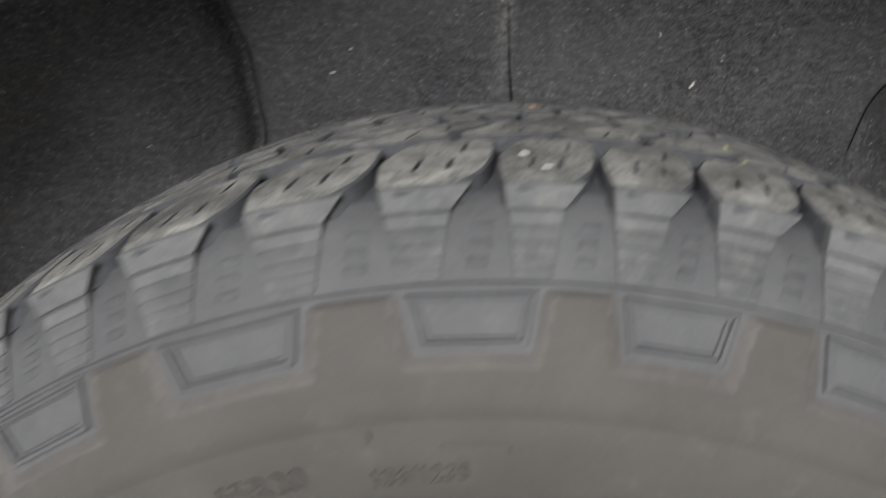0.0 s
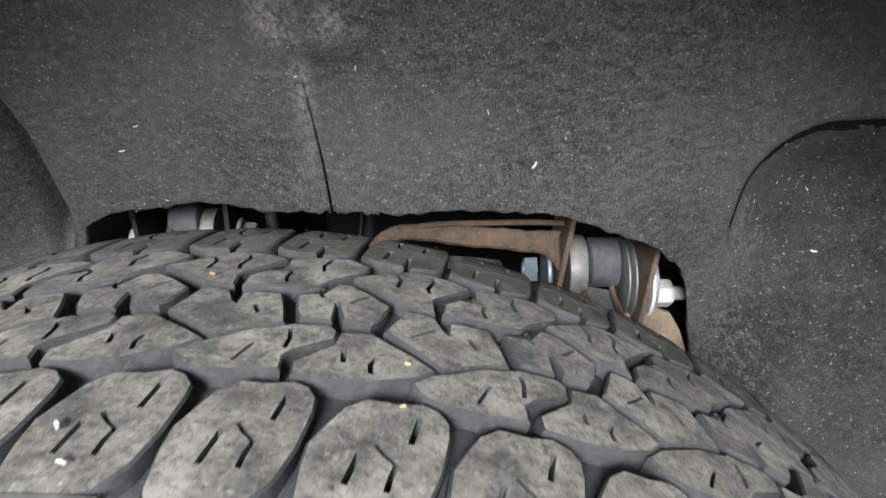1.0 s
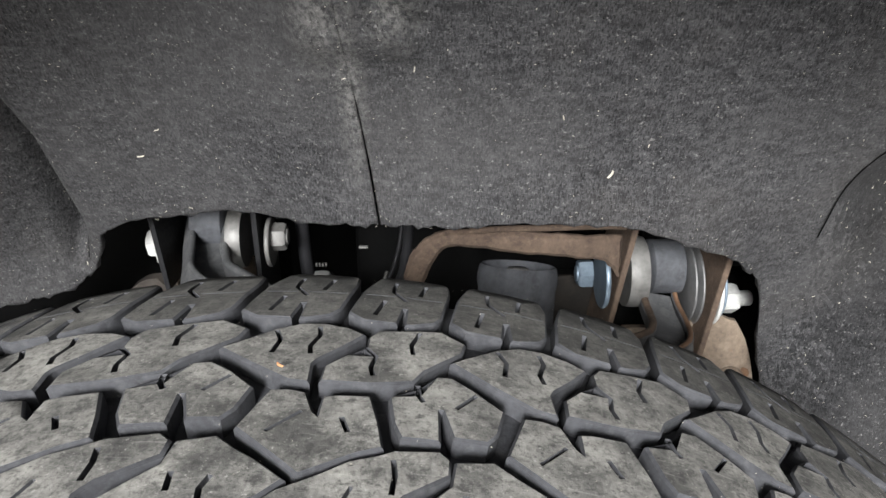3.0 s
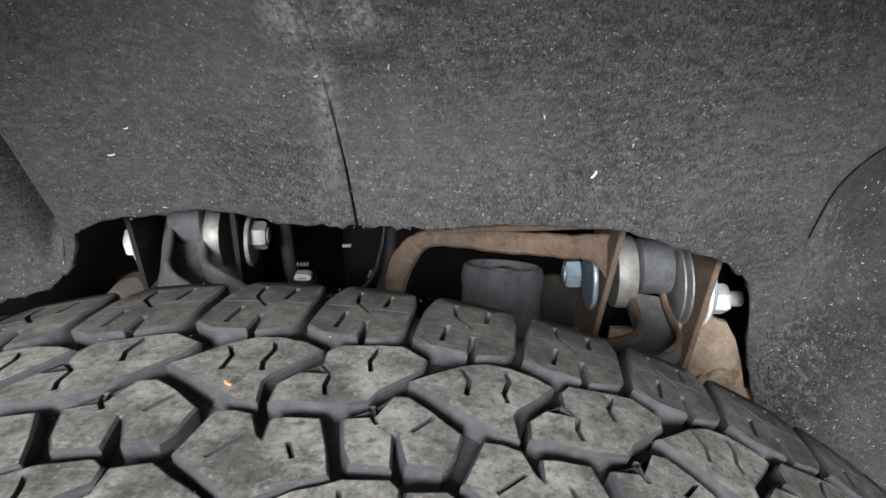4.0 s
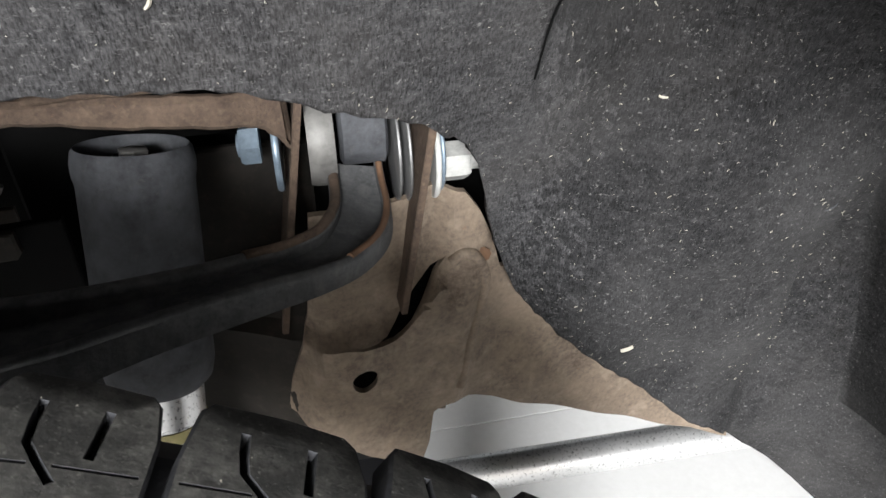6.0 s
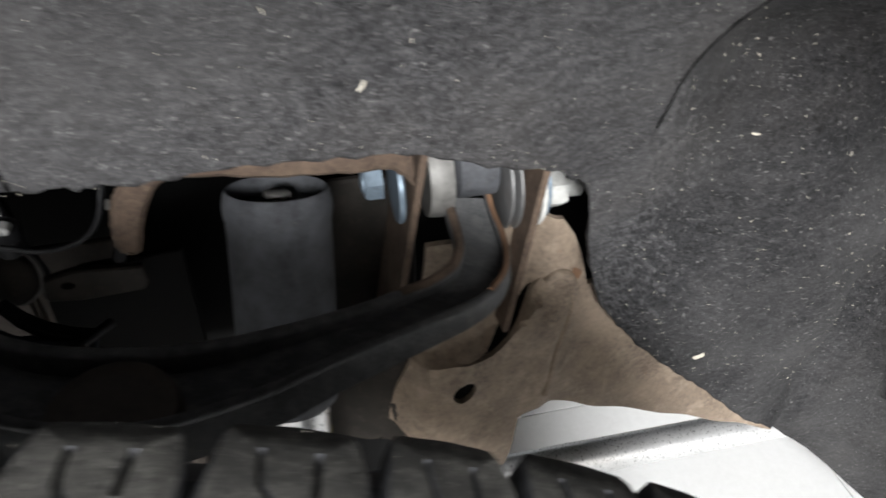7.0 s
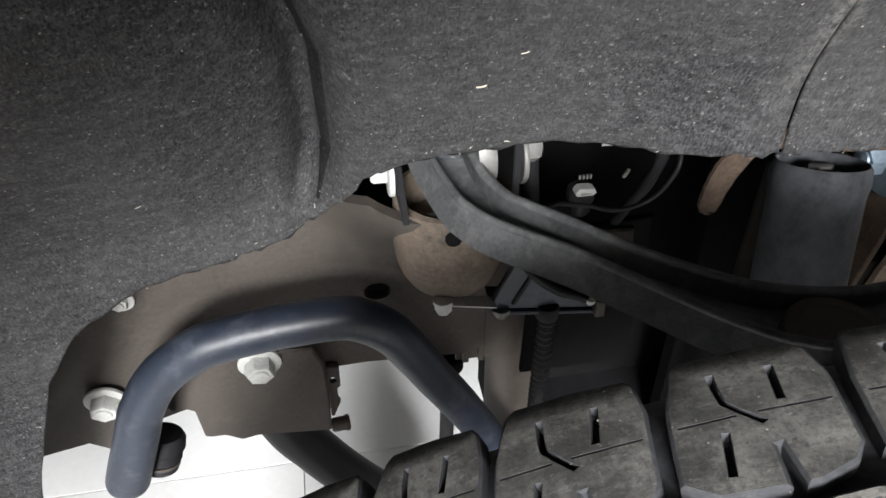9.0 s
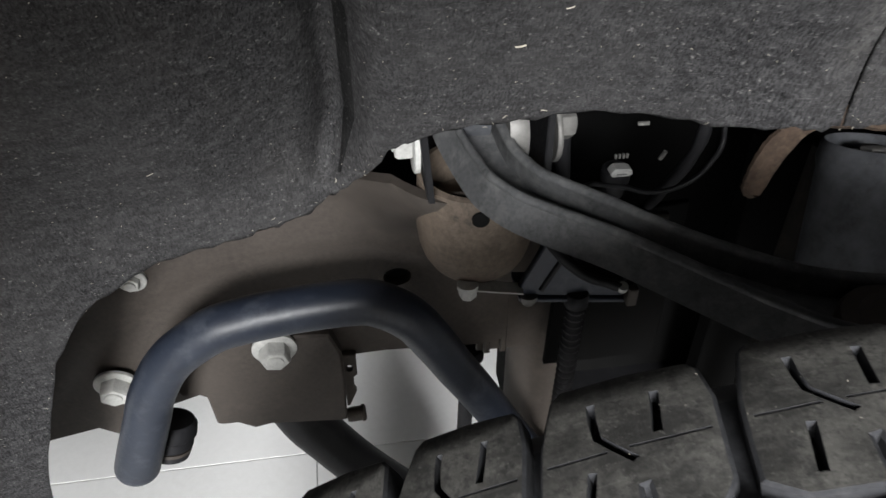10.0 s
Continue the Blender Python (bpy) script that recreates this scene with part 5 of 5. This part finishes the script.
# ---- litter ----
rng = random.Random(7)


def sliver(bm, at, nrm, length, width, bend):
    nrm = Vector(nrm).normalized()
    t = nrm.orthogonal().normalized()
    t.rotate(Matrix.Rotation(rng.uniform(0, 6.28), 3, nrm))
    s = nrm.cross(t)
    pts = []
    for k in range(4):
        f = k / 3 - 0.5
        c = Vector(at) + t * length * f + s * bend * (4 * f * f - 0.5) + nrm * 0.0012
        w = width * (1 - 1.2 * f * f)
        pts.append((c - s * w / 2, c + nrm * width * 0.5, c + s * w / 2))
    vs = [[bm.verts.new(q) for q in row] for row in pts]
    for a, b in zip(vs, vs[1:]):
        bm.faces.new((a[0], a[1], b[1], b[0]))
        bm.faces.new((a[1], a[2], b[2], b[1]))


def liner_at(x, z):
    y = liner_y(x, z) + dents(x, z)
    gx = (liner_y(x + 0.004, z) - liner_y(x - 0.004, z)) / 0.008
    gz = (liner_y(x, z + 0.004) - liner_y(x, z - 0.004)) / 0.008
    return (x, y, z), (gx, -1, gz)


bm = bmesh.new()
count = 0
while count < 800:
    x, z = rng.uniform(-0.42, 0.70), rng.uniform(0.42, 0.97)
    if z < edge_z(x) + 0.003:
        continue
    at, nrm = liner_at(x, z)
    big = rng.random() < 0.02
    sliver(bm, at, nrm, rng.uniform(0.0022, 0.0042) if big else rng.uniform(0.0004, 0.0013), rng.uniform(0.0005, 0.0008) if big else rng.uniform(0.00018, 0.0004), rng.uniform(-0.0006, 0.0006))
    count += 1
while count < 840:
    x = rng.uniform(-0.4, 0.55)
    at, nrm = liner_at(x, edge_z(x) + rng.uniform(0.0, 0.01))
    sliver(bm, at, nrm, rng.uniform(0.001, 0.0025), rng.uniform(0.0002, 0.0004), rng.uniform(-0.0008, 0.0008))
    count += 1
while count < 1040:
    x, z = rng.uniform(0.40, 0.70), rng.uniform(0.45, 0.88)
    if z < edge_z(x) + 0.003:
        continue
    at, nrm = liner_at(x, z)
    sliver(bm, at, nrm, rng.uniform(0.0010, 0.0028), rng.uniform(0.0003, 0.0006), rng.uniform(-0.0006, 0.0006))
    count += 1
tagged(part("lint", bm, LINT), "pale lint and straw caught in the felt liner", "lint", kind="stuff")


def straw(x, z, length, width, label):
    b = bmesh.new()
    at, nrm = liner_at(x, z)
    sliver(b, at, nrm, length, width, length * 0.12)
    tagged(part("straw", b, LINT), label, "straw", "straw bits on the liner")


straw(0.22, 0.853, 0.006, 0.0018, "pale straw flake stuck to the felt liner")
straw(0.493, 0.537, 0.010, 0.004, "white fluff stuck to the felt liner")
straw(0.475, 0.756, 0.006, 0.0018, "pale straw flake stuck to the felt liner")
straw(-0.083, 0.862, 0.005, 0.0012, "pale straw flake stuck to the felt liner")


def on_tread(u, v, h=0.0):
    return tyre.matrix_basis @ on_tyre(u, v, h)


def bit(name, u, v, length, width, mat, label):
    b = bmesh.new()
    p = on_tread(u, v, 0.0004)
    sliver(b, p, (math.sin(u / TYRE_R), 0, math.cos(u / TYRE_R)), length, width, length * 0.1)
    tagged(part(name, b, mat), label, name.replace("_", " "), "bits on the tread")


bit("stone_chip", -0.001, -0.082, 0.0050, 0.0022, PALE, "white stone chip on the tyre's shoulder block")
bit("stone_chip", 0.007, -0.0955, 0.0035, 0.0016, PALE, "pale stone chip on the tyre's shoulder block")
bit("dry_leaf", 0.0077, 0.0222, 0.0036, 0.0012, LEAF, "orange dry leaf scrap lying on the tread")
bit("leaf_scrap", 0.0937, -0.0314, 0.0022, 0.0014, YELLOW, "yellow leaf scrap lying on the tread")
bit("leaf_scrap", 0.0946, -0.0555, 0.0022, 0.0014, YELLOW, "yellow leaf scrap lying on the tread")
bm = bmesh.new()
for _ in range(260):
    u, v = rng.uniform(-0.16, 0.24), rng.uniform(-0.11, 0.11)
    sliver(bm, on_tread(u, v, -0.0002), (math.sin(u / TYRE_R), 0, math.cos(u / TYRE_R)), rng.uniform(0.0002, 0.0005), rng.uniform(0.0002, 0.0003), 0.0)
tagged(part("grit", bm, LINT), "fine pale grit scattered over the tread", "grit", kind="stuff")

# ---- floor tiles ----
TILE_W, JOINT = 0.60, 0.002
bm = slab([(0, 0), (TILE_W - JOINT, 0), (TILE_W - JOINT, TILE_W - JOINT), (0, TILE_W - JOINT)], 0.010, lambda u, v, w: Vector((u, v, -w)), (), 0.0004)
tile = part("tile", bm, TILE, floor)
tile.location = (-2.66, -0.70, 0.0)
for i in range(10):
    for k in range(10):
        if i or k:
            c = new("tile", tile.data)
            c.parent = floor
            c.location = (-2.66 + TILE_W * i, -0.70 + TILE_W * k, 0.0)
